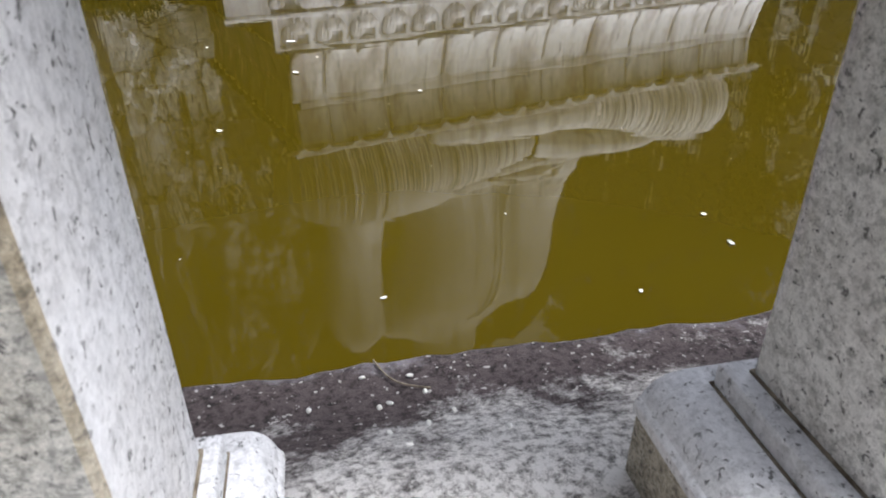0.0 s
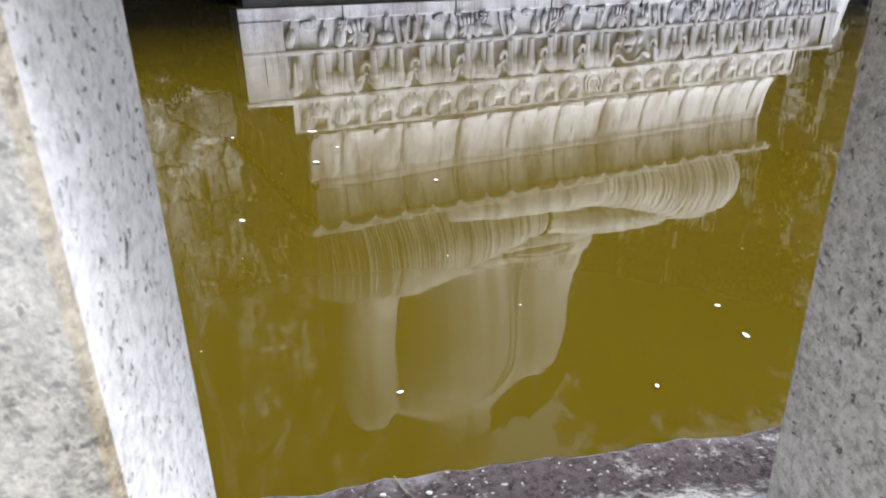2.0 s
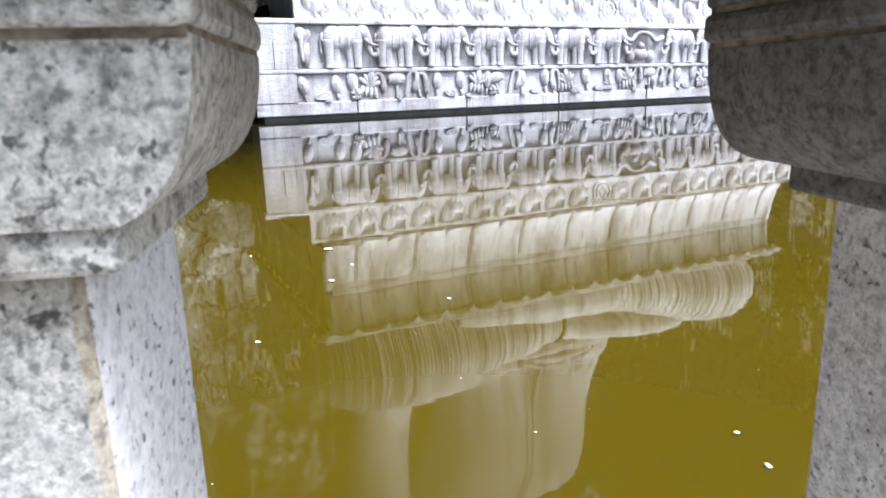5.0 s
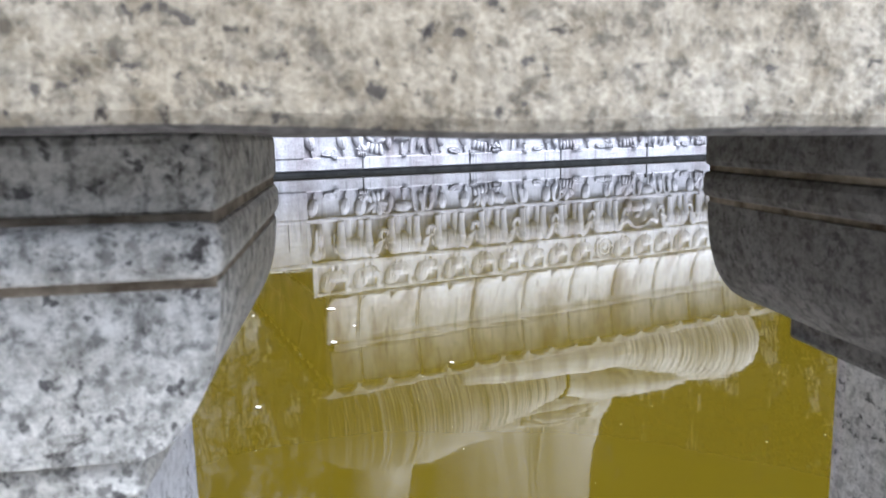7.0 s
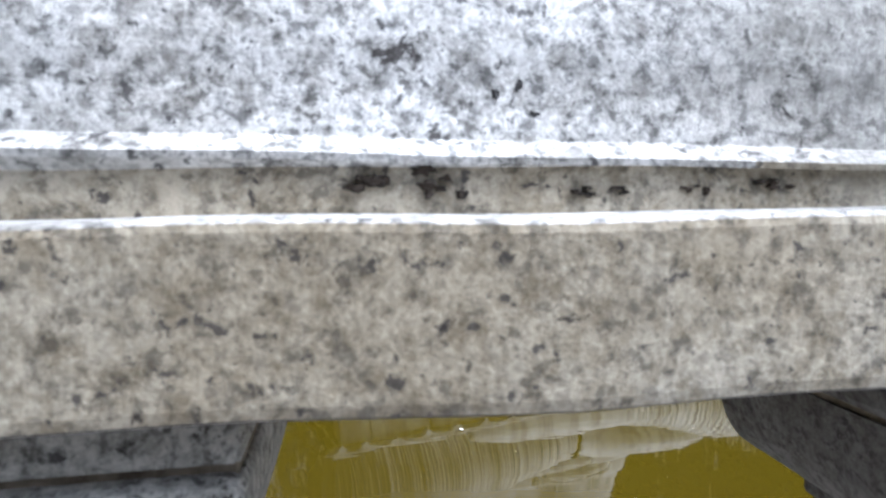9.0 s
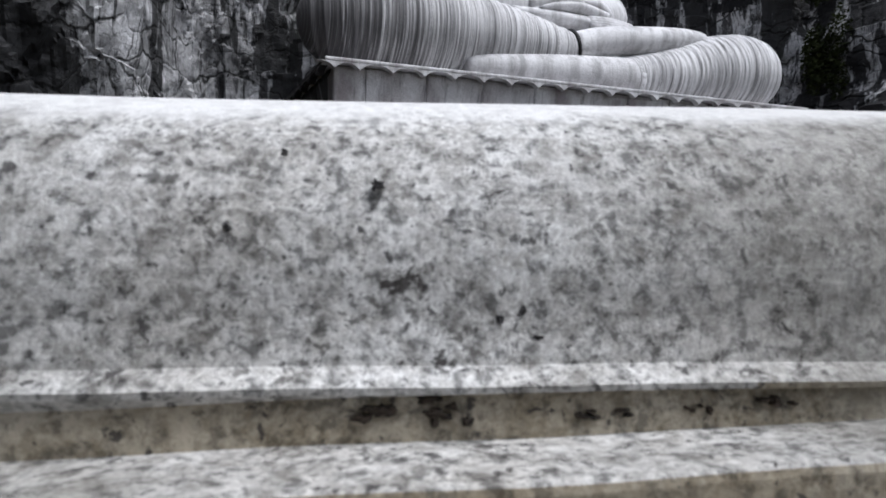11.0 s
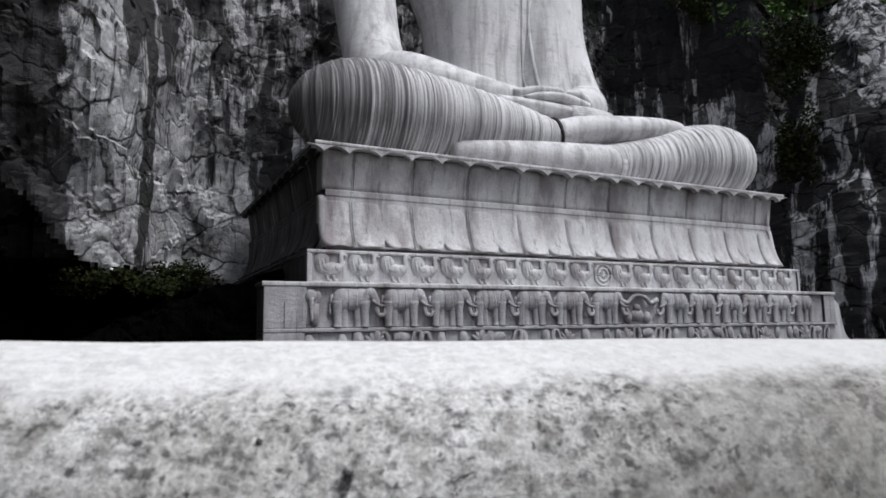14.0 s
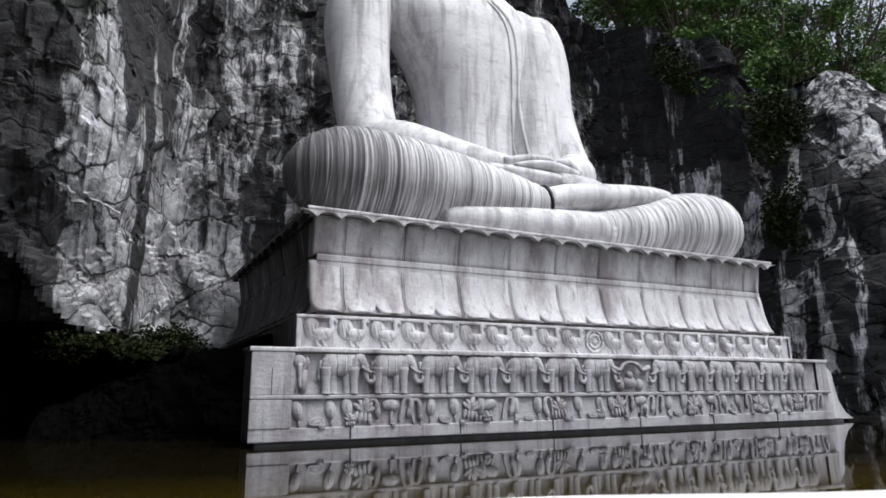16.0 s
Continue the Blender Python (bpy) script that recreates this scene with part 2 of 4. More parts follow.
    c = g.mix(moss, c, (0.02, 0.032, 0.014))
    # highest setting: the undercut's shade is put into a near-black colour
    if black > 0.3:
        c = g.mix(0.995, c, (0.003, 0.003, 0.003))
    g.bump(g.noise(0.8, 9, 0.66, distort=0.4), 0.7, 0.40)
    g.bump(crack, 0.6, 0.12)
    g.bump(split, 0.4, 0.06)
    return g.done(c)


ROCK = rock_material("cliff_rock", 0.012)
ROCK_BLACK = rock_material("algae_shade_rock", 0.07)
ROCK_SHADE = rock_material("undercut_shade_rock", 0.4)
ROCK_PALE = rock_material("pale_rock", 0.10, False)


def water_material():
    """Still, murky olive pond: silt scatters light below a mirror-smooth skin."""
    g = Mat("pond_water", 0.02)
    g.b.inputs["IOR"].default_value = 1.33
    c = g.ramp(g.noise(0.25, 4, 0.6), [(0.3, (0.046, 0.0325, 0.0016)), (0.7, (0.062, 0.0445, 0.0024))])
    # silt near the bank; farther out, cliff shade is put into the colour
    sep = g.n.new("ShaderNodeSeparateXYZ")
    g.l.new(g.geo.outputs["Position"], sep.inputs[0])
    far_shade = g.n.new("ShaderNodeMapRange")
    far_shade.inputs[1].default_value, far_shade.inputs[2].default_value = 5.0, 11.0
    g.l.new(sep.outputs[1], far_shade.inputs[0])
    c = g.mix(far_shade.outputs[0], c, (0.008, 0.0065, 0.0025))
    g.bump(g.noise(1.0, 3, 0.5, g.coords(3.0, 7.0, 1)), 0.08, 0.004)
    return g.done(c)


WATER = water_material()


def ledge_material():
    """Exposed-aggregate concrete, pale grit under black algae towards the water's edge."""
    g = Mat("pebble_concrete", 0.85)
    grit = g.ramp(g.noise(120, 7, 0.75), [(0.37, (0.16, 0.148, 0.14)), (0.46, (0.56, 0.53, 0.50)), (0.54, (0.92, 0.89, 0.86))])
    sep = g.n.new("ShaderNodeSeparateXYZ")
    g.l.new(g.geo.outputs["Position"], sep.inputs[0])

    def field(out, lo, hi, amount, add):
        r, s = g.n.new("ShaderNodeMapRange"), g.n.new("ShaderNodeMath")
        r.inputs[1].default_value, r.inputs[2].default_value, r.inputs[4].default_value = lo, hi, amount
        g.l.new(sep.outputs[out], r.inputs[0])
        g.l.new(r.outputs[0], s.inputs[0])
        g.l.new(add, s.inputs[1])
        return s.outputs[0]

    wet = field(0, 0.10, -0.06, 0.10, field(1, 0.25, 0.44, 0.36, g.noise(12, 7, 0.82)))
    algae = g.ramp(wet, [(0.66, 0.0), (0.80, 0.97)])
    c = g.mix(algae, grit, (0.13, 0.10, 0.105), 'MULTIPLY')
    lip = g.ramp(field(1, 0.435, 0.47, 0.30, g.noise(22, 6, 0.75)), [(0.62, 0.0), (0.78, 0.7)])
    c = g.mix(lip, c, (0.42, 0.39, 0.42))
    c = g.mix(g.ramp(g.noise(150, 2, 0.5), [(0.66, 0.0), (0.69, 0.85)]), c, (0.72, 0.69, 0.66))
    g.bump(g.noise(170, 7, 0.72), 0.9, 0.006)
    g.bump(g.noise(15, 4, 0.6), 0.4, 0.006)
    return g.done(c)


LEDGE = ledge_material()


def plain_material(name, a, b, scale, rough=0.85, bump=0.01, gloss=0.5):
    g = Mat(name, rough)
    g.b.inputs["Specular IOR Level"].default_value = gloss
    g.bump(g.noise(scale * 3, 5, 0.6), 0.4, bump)
    return g.done(g.ramp(g.noise(scale, 6, 0.6), [(0.35, a), (0.65, b)]))


LEAF = plain_material("leaves", (0.014, 0.038, 0.010), (0.12, 0.22, 0.045), 0.7, 0.6, 0.002, 0.25)
BUSH = plain_material("undergrowth", (0.006, 0.010, 0.003), (0.026, 0.032, 0.009), 1.5, 0.8, 0.002, 0.1)
BARK = plain_material("bark", (0.05, 0.04, 0.03), (0.13, 0.11, 0.09), 6, 0.9, 0.02)
SOIL = plain_material("soil", (0.10, 0.08, 0.06), (0.2, 0.17, 0.13), 1.2, 0.95, 0.03)
PAVING = plain_material("paving", (0.09, 0.085, 0.08), (0.17, 0.165, 0.155), 5, 0.9, 0.004)
FLAKE = plain_material("floating_petal", (0.75, 0.73, 0.68), (0.9, 0.88, 0.84), 60, 0.6, 0.0005)
TAR = plain_material("wet_waterline_stone", (0.012, 0.012, 0.014), (0.06, 0.058, 0.055), 3, 0.5, 0.02)
LICHEN = plain_material("lichen", (0.010, 0.008, 0.006), (0.055, 0.038, 0.026), 260, 0.95, 0.001)
MORTAR = plain_material("stained_mortar", (0.10, 0.075, 0.05), (0.34, 0.29, 0.22), 90, 0.9, 0.001)
MICA = plain_material("mica", (0.012, 0.011, 0.012), (0.05, 0.048, 0.05), 400, 0.6, 0.0004)
JOINT = plain_material("open_joint", (0.05, 0.05, 0.05), (0.12, 0.12, 0.12), 8, 0.9, 0.002)


# ---- mesh helpers ----
def link_mesh(name, bm, material, smooth=False):
    me = bpy.data.meshes.new(name)
    bmesh.ops.recalc_face_normals(bm, faces=bm.faces)
    bm.to_mesh(me)
    bm.free()
    for m in (material if isinstance(material, (list, tuple)) else (material,)):
        me.materials.append(m)
    if smooth:
        for p in me.polygons:
            p.use_smooth = True
    return me


def part(name, bm, material, parent, label="", smooth=False):
    ob = new(name, link_mesh(name, bm, material, smooth))
    ob.parent = parent
    return tagged(ob, label)


def thing(name, bm, material, label, category, group="", kind="", smooth=False, m=None):
    ob = new(name, link_mesh(name, bm, material, smooth))
    if m is not None:
        ob.matrix_world = m
    return tagged(ob, label, category, group, kind)


def empty(name, label, category, m, group="", kind=""):
    ob = new(name)
    ob.matrix_world = m
    return tagged(ob, label, category, group, kind)


def box(bm, x0, x1, y0, y1, z0, z1):
    vs = [bm.verts.new((x, y, z)) for x in (x0, x1) for y in (y0, y1) for z in (z0, z1)]
    for f in ((0, 1, 3, 2), (4, 6, 7, 5), (0, 4, 5, 1), (2, 3, 7, 6), (0, 2, 6, 4), (1, 5, 7, 3)):
        bm.faces.new([vs[i] for i in f])


def soft_box(x0, x1, y0, y1, z0, z1, r=0.004, seg=2):
    bm = bmesh.new()
    box(bm, x0, x1, y0, y1, z0, z1)
    bmesh.ops.bevel(bm, geom=bm.edges[:], offset=r, segments=seg, profile=0.5, affect='EDGES')
    return bm


def prism(pts, a0, a1, axis="x", steps=1, wobble=0.0):
    """A closed outline swept along an axis from a0 to a1. For x the outline holds (y, z), for y (x, z)."""
    bm = bmesh.new()
    rows = []
    for i in range(steps + 1):
        a = a0 + (a1 - a0) * i / steps
        row = []
        for p, q in pts:
            k = Vector((a, p, q)) if axis == "x" else Vector((p, a, q))
            if wobble:
                k += wobble * noise.noise_vector(k * 14)
            row.append(bm.verts.new(k))
        rows.append(row)
    n = len(pts)
    for r0, r1 in zip(rows, rows[1:]):
        for j in range(n):
            bm.faces.new((r0[j], r0[(j + 1) % n], r1[(j + 1) % n], r1[j]))
    bm.faces.new(rows[0][::-1])
    bm.faces.new(rows[-1])
    return bm


def ellipsoid(bm, c, r, seg=14, rings=9, turn=None):
    m = Matrix.Translation(c) @ (turn or Matrix.Identity(4)) @ Matrix.Diagonal((*r, 1))
    bmesh.ops.create_uvsphere(bm, u_segments=seg, v_segments=rings, radius=1.0, matrix=m)


def tube(bm, path, n=12, steps=4, groove=0.0, rings_per_m=0.0, flat=1.0, mat=0):
    """A closed tube through (x, y, z, radius) stations, smoothly interpolated; flat squashes it in height."""
    pts = [np.array(p, float) for p in path]
    full = []
    for i in range(len(pts) - 1):
        a, b, c, d = pts[max(i - 1, 0)], pts[i], pts[i + 1], pts[min(i + 2, len(pts) - 1)]
        for k in range(steps):
            t = k / steps
            full.append(0.5 * (2 * b + (c - a) * t + (2 * a - 5 * b + 4 * c - d) * t * t + (3 * b - a - 3 * c + d) * t ** 3))
    full.append(pts[-1])
    rows, run = [], 0.0
    ref = Vector((0, 1, 0)) if abs(pts[-1][2] - pts[0][2]) > 0.7 * np.linalg.norm(pts[-1][:3] - pts[0][:3]) else Vector((0, 0, 1))
    for i, p in enumerate(full):
        q, o = full[min(i + 1, len(full) - 1)], full[max(i - 1, 0)]
        if i:
            run += float(np.linalg.norm(p[:3] - full[i - 1][:3]))
        tan = Vector((q - o)[:3]).normalized()
        side = tan.cross(ref)
        side.normalize()
        up = side.cross(tan).normalized()
        rad = max(float(p[3]), 0.001)
        if groove:
            k = run * rings_per_m + 0.8 * fbm(run * 0.9, 3.3, 1.7, 3)
            f = k - math.floor(k) - 0.5
            h = 0.5 + 0.5 * noise.noise(Vector((math.floor(k) * 3.7, 0.5, 9.1)))
            rad += groove * (0.4 + h) * (math.exp(-(f / 0.13) ** 2) - 0.5 * math.exp(-((f - 0.3) / 0.14) ** 2))
        rows.append([bm.verts.new(Vector(p[:3]) + side * rad * math.cos(2 * math.pi * j / n) + up * rad * flat * math.sin(2 * math.pi * j / n)) for j in range(n)])
    for r0, r1 in zip(rows, rows[1:]):
        for j in range(n):
            bm.faces.new((r0[j], r0[(j + 1) % n], r1[(j + 1) % n], r1[j])).material_index = mat
    bm.faces.new(rows[0][::-1]).material_index = mat
    bm.faces.new(rows[-1]).material_index = mat


def fbm(x, y, z, octaves=5):
    return noise.fractal(Vector((x, y, z)), 0.9, 2.1, octaves)

# ---- the large structure ----
PED = pose(-0.742, 17.472, 0, 0, 0, 17.717)   # u along the pedestal's front, v into the hill, z up from the water
PW = 19.15                                     # width of the pedestal's rim


def ground_sheet():
    bm = bmesh.new()
    xs = [-1500, -300, -90, -60, -40, 40, 60, 90, 300, 1500]
    ys = [-1500, -300, -60, -8, 0.36, 0.44, 36, 60, 120, 300, 1500]
    vs = [[bm.verts.new((x, y, -0.9 if (-60 < x < 60 and 0.4 < y < 50) else 0.30)) for y in ys] for x in xs]
    for i in range(len(xs) - 1):
        for j in range(len(ys) - 1):
            bm.faces.new((vs[i][j], vs[i + 1][j], vs[i + 1][j + 1], vs[i][j + 1]))
    return bm


thing("ground", ground_sheet(), SOIL, "bare brown soil around and under the pond", "ground", kind="structure")

bm = bmesh.new()
vs = [bm.verts.new(p) for p in ((-55, 0.30, 0), (55, 0.30, 0), (55, 45, 0), (-55, 45, 0))]
bm.faces.new(vs)
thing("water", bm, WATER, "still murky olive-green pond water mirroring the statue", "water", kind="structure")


def ease(lo, hi, x):
    t = min(max((x - lo) / (hi - lo), 0), 1)
    return t * t * (3 - 2 * t)


def cliff_base(u, z):
    """How far behind the pedestal's front the rock face stands."""
    v = 12.8
    # the 30 m term wraps unseen rock forward to shade the left side
    v -= 7.6 * ease(-1.5, -6.5, u) + 5.0 * ease(-7, -14, u) + 30 * ease(-10, -17, u)
    v -= 7.5 * ease(21.5, 27, u) + 3.5 * ease(28, 40, u)
    if u < 1:
        v += 5.0 * ease(3.5, 1.8, z) * ease(1, -2, u)
        v -= 0.10 * max(z - 9, 0) * ease(-1, -6, u)
    return v + 0.06 * max(z - 8, 0)


def facets(u, z):
    """Broken rock: tilted flat faces of several sizes."""
    d = 0.0
    for scale, height, tilt, seed in ((0.20, 1.3, 0.9, 3.0), (0.5, 0.85, 1.2, 11.0), (1.1, 0.42, 1.3, 23.0)):
        q = Vector((u * scale + 0.35 * fbm(u * 0.3, z * 0.25, seed, 3), z * scale * 0.6, seed))
        dist, pts = noise.voronoi(q)
        c = noise.cell_vector(pts[0] * 7.3)
        r = q - pts[0]
        d += height * (0.35 * (c[0] - 0.5) + tilt * (c[1] - 0.5) * r.x + tilt * (c[2] - 0.35) * r.y)
    return d


def cliff():
    bm = bmesh.new()
    us = np.concatenate([np.linspace(-46, -14, 60), np.linspace(-13.8, 0, 130), np.linspace(0.15, 20, 90), np.linspace(20.15, 44, 150), np.linspace(44.5, 62, 25)])
    ks = np.linspace(0, 1, 200) ** 1.15
    grid = []
    for u in us:
        top = float(np.interp(u, (11, 14.5, 18.5, 24, 28.5, 30.2, 32.2, 34, 37, 45), (32, 28.8, 28.8, 23.5, 18.5, 17.6, 17.4, 16.4, 14.8, 13))) + 0.5 * fbm(u * 0.8, 0, 1)
        row = []
        for k in ks:
            z = -1.2 + k * (top + 1.2)
            d = facets(u, z) + 1.0 * fbm(u * 0.16, z * 0.12, 1) + abs(fbm(u * 0.4, z * 0.08, 5)) * 0.7 + 0.10 * fbm(u * 1.5, z * 1.0, 9)
            amp = 0.3 if -1 < u < 20.5 and z < 9 else 1.0
            row.append(bm.verts.new((u, cliff_base(u, z) - amp * d, z)))
        grid.append(row)
    for r0, r1 in zip(grid, grid[1:]):
        for j in range(len(ks) - 1):
            f = bm.faces.new((r0[j], r1[j], r1[j + 1], r0[j + 1]))
            u, z = r0[j].co.x, r0[j].co.z
            n = 1.6 * fbm(u * 0.35, z * 0.3, 41, 4) + 1.1 * fbm(u * 2.4, z * 0.4, 12, 4)
            # upper right: algae plus the trees' shade, painted as blacker rock
            shade_zone = (u < 1 and z + 0.8 * n < 2.4) or (21.5 < u + n < 30.0 and z + 1.5 * n > 14.5) or (15 < u < 22 and z + n > 20)
            # undercut faces get the near-black rock, cave shade as colour
            f.material_index = 2 if u < 1 and z + 0.3 * n < 3.1 + 2.5 * ease(-5.2, -8.0, u) else (1 if shade_zone else 0)
    back = [(bm.verts.new((r[-1].co.x, r[-1].co.y + 30, r[-1].co.z + 1)), r[-1]) for r in grid]
    for (b0, t0), (b1, t1) in zip(back, back[1:]):
        bm.faces.new((t0, t1, b1, b0)).material_index = 1
    return bm


thing("cliff", cliff(), [ROCK, ROCK_BLACK, ROCK_SHADE], "dark streaked rock cliff with pale broken faces behind the statue", "rock cliff", kind="structure", m=PED)


def rock_mass(us, zs, face, depth):
    """A rock standing free: a broken front given by face(u, z), closed by a back at the given depth."""
    bm = bmesh.new()
    grid = [[bm.verts.new(face(u, z)) for z in zs] for u in us]
    for r0, r1 in zip(grid, grid[1:]):
        for j in range(len(zs) - 1):
            bm.faces.new((r0[j], r1[j], r1[j + 1], r0[j + 1]))
    edge = [r[0] for r in grid] + grid[-1][1:] + [r[-1] for r in grid[-2::-1]] + grid[0][-2:0:-1]
    rear = [bm.verts.new(v.co + Vector((0, depth, 0))) for v in edge]
    for i in range(len(edge)):
        bm.faces.new((edge[i - 1], edge[i], rear[i], rear[i - 1]))
    return bm


def outcrop_face(a, k):
    """A broken cone of rock, seen across the water; a runs round its near side."""
    z = -1.0 + 21.2 * k
    r = float(np.interp(z, (-1, 5, 11, 15.5, 18.6, 19.7, 20.2), (9.4, 8.4, 6.8, 4.3, 1.7, 0.75, 0.15)))
    r += min(r, 1.0) * (0.55 * facets(9 * a + 7, z) + 0.30 * fbm(5 * a, z * 0.4, 3, 4))
    q = radians(115) * a
    near, side = r * math.cos(q), r * math.sin(q)
    return (33.0 - 0.89 * near + 0.457 * side, 4.6 - 0.457 * near - 0.89 * side, z)


thing("rock_outcrop", rock_mass(np.linspace(-1, 1, 90), np.linspace(0, 1, 120), outcrop_face, 4.0), ROCK_PALE, "pale grey pointed rock outcrop rising beside the cliff", "rock", m=PED)


def low_rock_face(a, k):
    """The low rock between the undercut cliff and the pedestal's flank."""
    u = -6.5 + 6.15 * a
    top = -0.4 + 3.3 * a ** 0.4 + 0.35 * fbm(u * 0.9, 1, 5)
    z = -0.9 + (top + 0.9) * k
    v = 5.2 - 4.4 * a ** 2.2 + 1.2 * k * k - 0.35 * facets(u * 2.2, z * 2.2) - 0.25 * fbm(u * 1.3, z * 1.3, 6)
    return (u, v, z)


thing("low_rock", rock_mass(np.linspace(0, 1, 70), np.linspace(0, 1, 40), low_rock_face, 5.0), ROCK_SHADE, "low rock at the waterline against the pedestal, undercut shade in its near-black colour", "rock", m=PED)


# ---- the stone railing close to the camera ----
def ledge():
    """The pebbled concrete kerb that carries the railing; its pond edge is worn uneven."""
    bm = bmesh.new()
    xs = np.linspace(-1.6, 1.8, 171)
    ys = [-0.10, 0.0, 0.06, 0.12, 0.18, 0.24, 0.29, 0.33, 0.37, 0.40, 0.43]
    rows = []
    for x in xs:
        e = 0.465 + 0.010 * fbm(x * 7, 0, 3) + 0.006 * fbm(x * 30, 2, 3)
        row = [bm.verts.new((x, y, 0.388 + 0.045 * ease(0.41, 0.28, y) + 0.004 * fbm(x * 9, y * 9, 1))) for y in ys]
        row += [bm.verts.new((x, e - 0.012, 0.387 + 0.003 * fbm(x * 20, 1, 1))), bm.verts.new((x, e, 0.378)),
                bm.verts.new((x, e + 0.004, 0.2)), bm.verts.new((x, e + 0.01, -0.85)), bm.verts.new((x, -0.10, -0.85))]
        rows.append(row)
    n = len(rows[0])
    for a, b in zip(rows, rows[1:]):
        for j in range(n):
            bm.faces.new((a[j], b[j], b[(j + 1) % n], a[(j + 1) % n]))
    bm.faces.new(rows[0])
    bm.faces.new(rows[-1][::-1])
    return bm


thing("kerb", ledge(), LEDGE, "pebbled concrete kerb blackened by algae at the pond edge", "kerb", kind="structure", smooth=True)
thing("pavement", soft_box(-4, 4, -2.66, -0.104, 0.30, 0.34, 0.005), PAVING, "plain grey concrete footpath beside the pond railing", "pavement", kind="structure")


# unseen wall, added to keep skylight off the front of the railing
def sky_blocker():
    return soft_box(-30, 30, -2.95, -2.65, 0.29, 2.3, 0.02)


thing("sky_blocker_wall", sky_blocker(), SOIL, "plain dark earth-brown wall, unseen, added behind the footpath to block skylight", "wall", kind="structure")


def smooth_line(pts, n):
    """A rounder outline through the points."""
    out = []
    for i in range(len(pts) - 1):
        p0, p1, p2, p3 = (np.array(pts[k]) for k in (max(i - 1, 0), i, i + 1, min(i + 2, len(pts) - 1)))
        for k in range(n):
            t = k / n
            out.append(tuple(0.5 * (2 * p1 + (p2 - p0) * t + (2 * p0 - 5 * p1 + 4 * p2 - p3) * t * t + (3 * p1 - p0 - 3 * p2 + p3) * t ** 3)))
    return out + [pts[-1]]


BAND = [(0.112, 0.9272), (0.1095, 0.9285), (0.109, 0.931), (0.109, 0.9655), (0.1095, 0.9672), (0.111, 0.968), (0.308, 0.968), (0.313, 0.964), (0.313, 0.930), (0.309, 0.9272)]
ROUND = [(0.1400, 0.9675), (0.1400, 0.9790), (0.1370, 0.9803), (0.1365, 0.9820)] + smooth_line(
    [(0.1425, 0.9862), (0.1435, 0.998), (0.143, 1.010), (0.1455, 1.0245), (0.152, 1.038), (0.1615, 1.049), (0.176, 1.0575), (0.195, 1.0637),
     (0.215, 1.0655), (0.235, 1.0618), (0.255, 1.049), (0.268, 1.033), (0.274, 1.010), (0.272, 0.990)], 3) + [(0.279, 0.984), (0.277, 0.982), (0.266, 0.981), (0.266, 0.9675)]
rail = empty("handrail", "grey weathered granite handrail with rounded top on short posts", "railing", pose(-0.0157, 0, 0, 0, 0.9, 0))
bm = prism(BAND, -1.6, 1.75, "x", 300, 0.0014)
bm.normal_update()
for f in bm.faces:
    # underside: the rail's shade is put into a darker granite; fronts are browner
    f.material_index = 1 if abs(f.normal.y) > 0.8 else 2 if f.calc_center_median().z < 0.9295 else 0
part("lower_band", bm, [GRANITE_RAIL, GRANITE_BROWN, GRANITE_SHADED], rail, "square granite band with worn edges")
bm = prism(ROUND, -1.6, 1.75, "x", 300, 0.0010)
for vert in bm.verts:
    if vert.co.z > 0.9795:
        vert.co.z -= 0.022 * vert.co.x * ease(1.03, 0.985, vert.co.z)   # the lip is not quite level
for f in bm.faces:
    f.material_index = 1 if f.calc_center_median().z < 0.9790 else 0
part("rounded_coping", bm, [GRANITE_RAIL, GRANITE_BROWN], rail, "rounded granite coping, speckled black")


def crust(name, label, x, y, z, w, h, seed, mat):
    """A thin uneven crust or dark mineral patch on the front of the rail."""
    rnd = random.Random(seed)
    bm = bmesh.new()
    n = 15
    rim, mid = [], []
    for i in range(n):
        a = 2 * math.pi * i / n
        k = rnd.uniform(0.45, 1.15)
        rim.append(bm.verts.new((x + w * k * math.cos(a), y + 0.002, z + h * k * math.sin(a))))
        mid.append(bm.verts.new((x + 0.6 * w * k * math.cos(a), y - 0.0008 - 0.0008 * rnd.random(), z + 0.6 * h * k * math.sin(a))))
    for i in range(n):
        bm.faces.new((rim[i], rim[(i + 1) % n], mid[(i + 1) % n], mid[i]))
    bm.faces.new(mid)
    part(name, bm, mat, rail, label)


for i, (x, y, z, w, h) in enumerate(((0.006, 0.1395, 0.9755, 0.010, 0.0035), (0.017, 0.1395, 0.974, 0.008, 0.003), (0.057, 0.1395, 0.9725, 0.008, 0.002), (0.083, 0.1395, 0.973, 0.004, 0.0015), (0.10, 0.1395, 0.974, 0.009, 0.002))):
    spread = random.Random(80 + i)
    for k in range(5):
        crust("lichen_crust", "dark brown lichen crust", x + spread.uniform(-1, 1) * w, y, z + spread.uniform(-0.8, 0.8) * h, 0.4 * w * spread.uniform(0.5, 1.2), 0.5 * h * spread.uniform(0.6, 1.3), 40 + 9 * i + k, LICHEN)
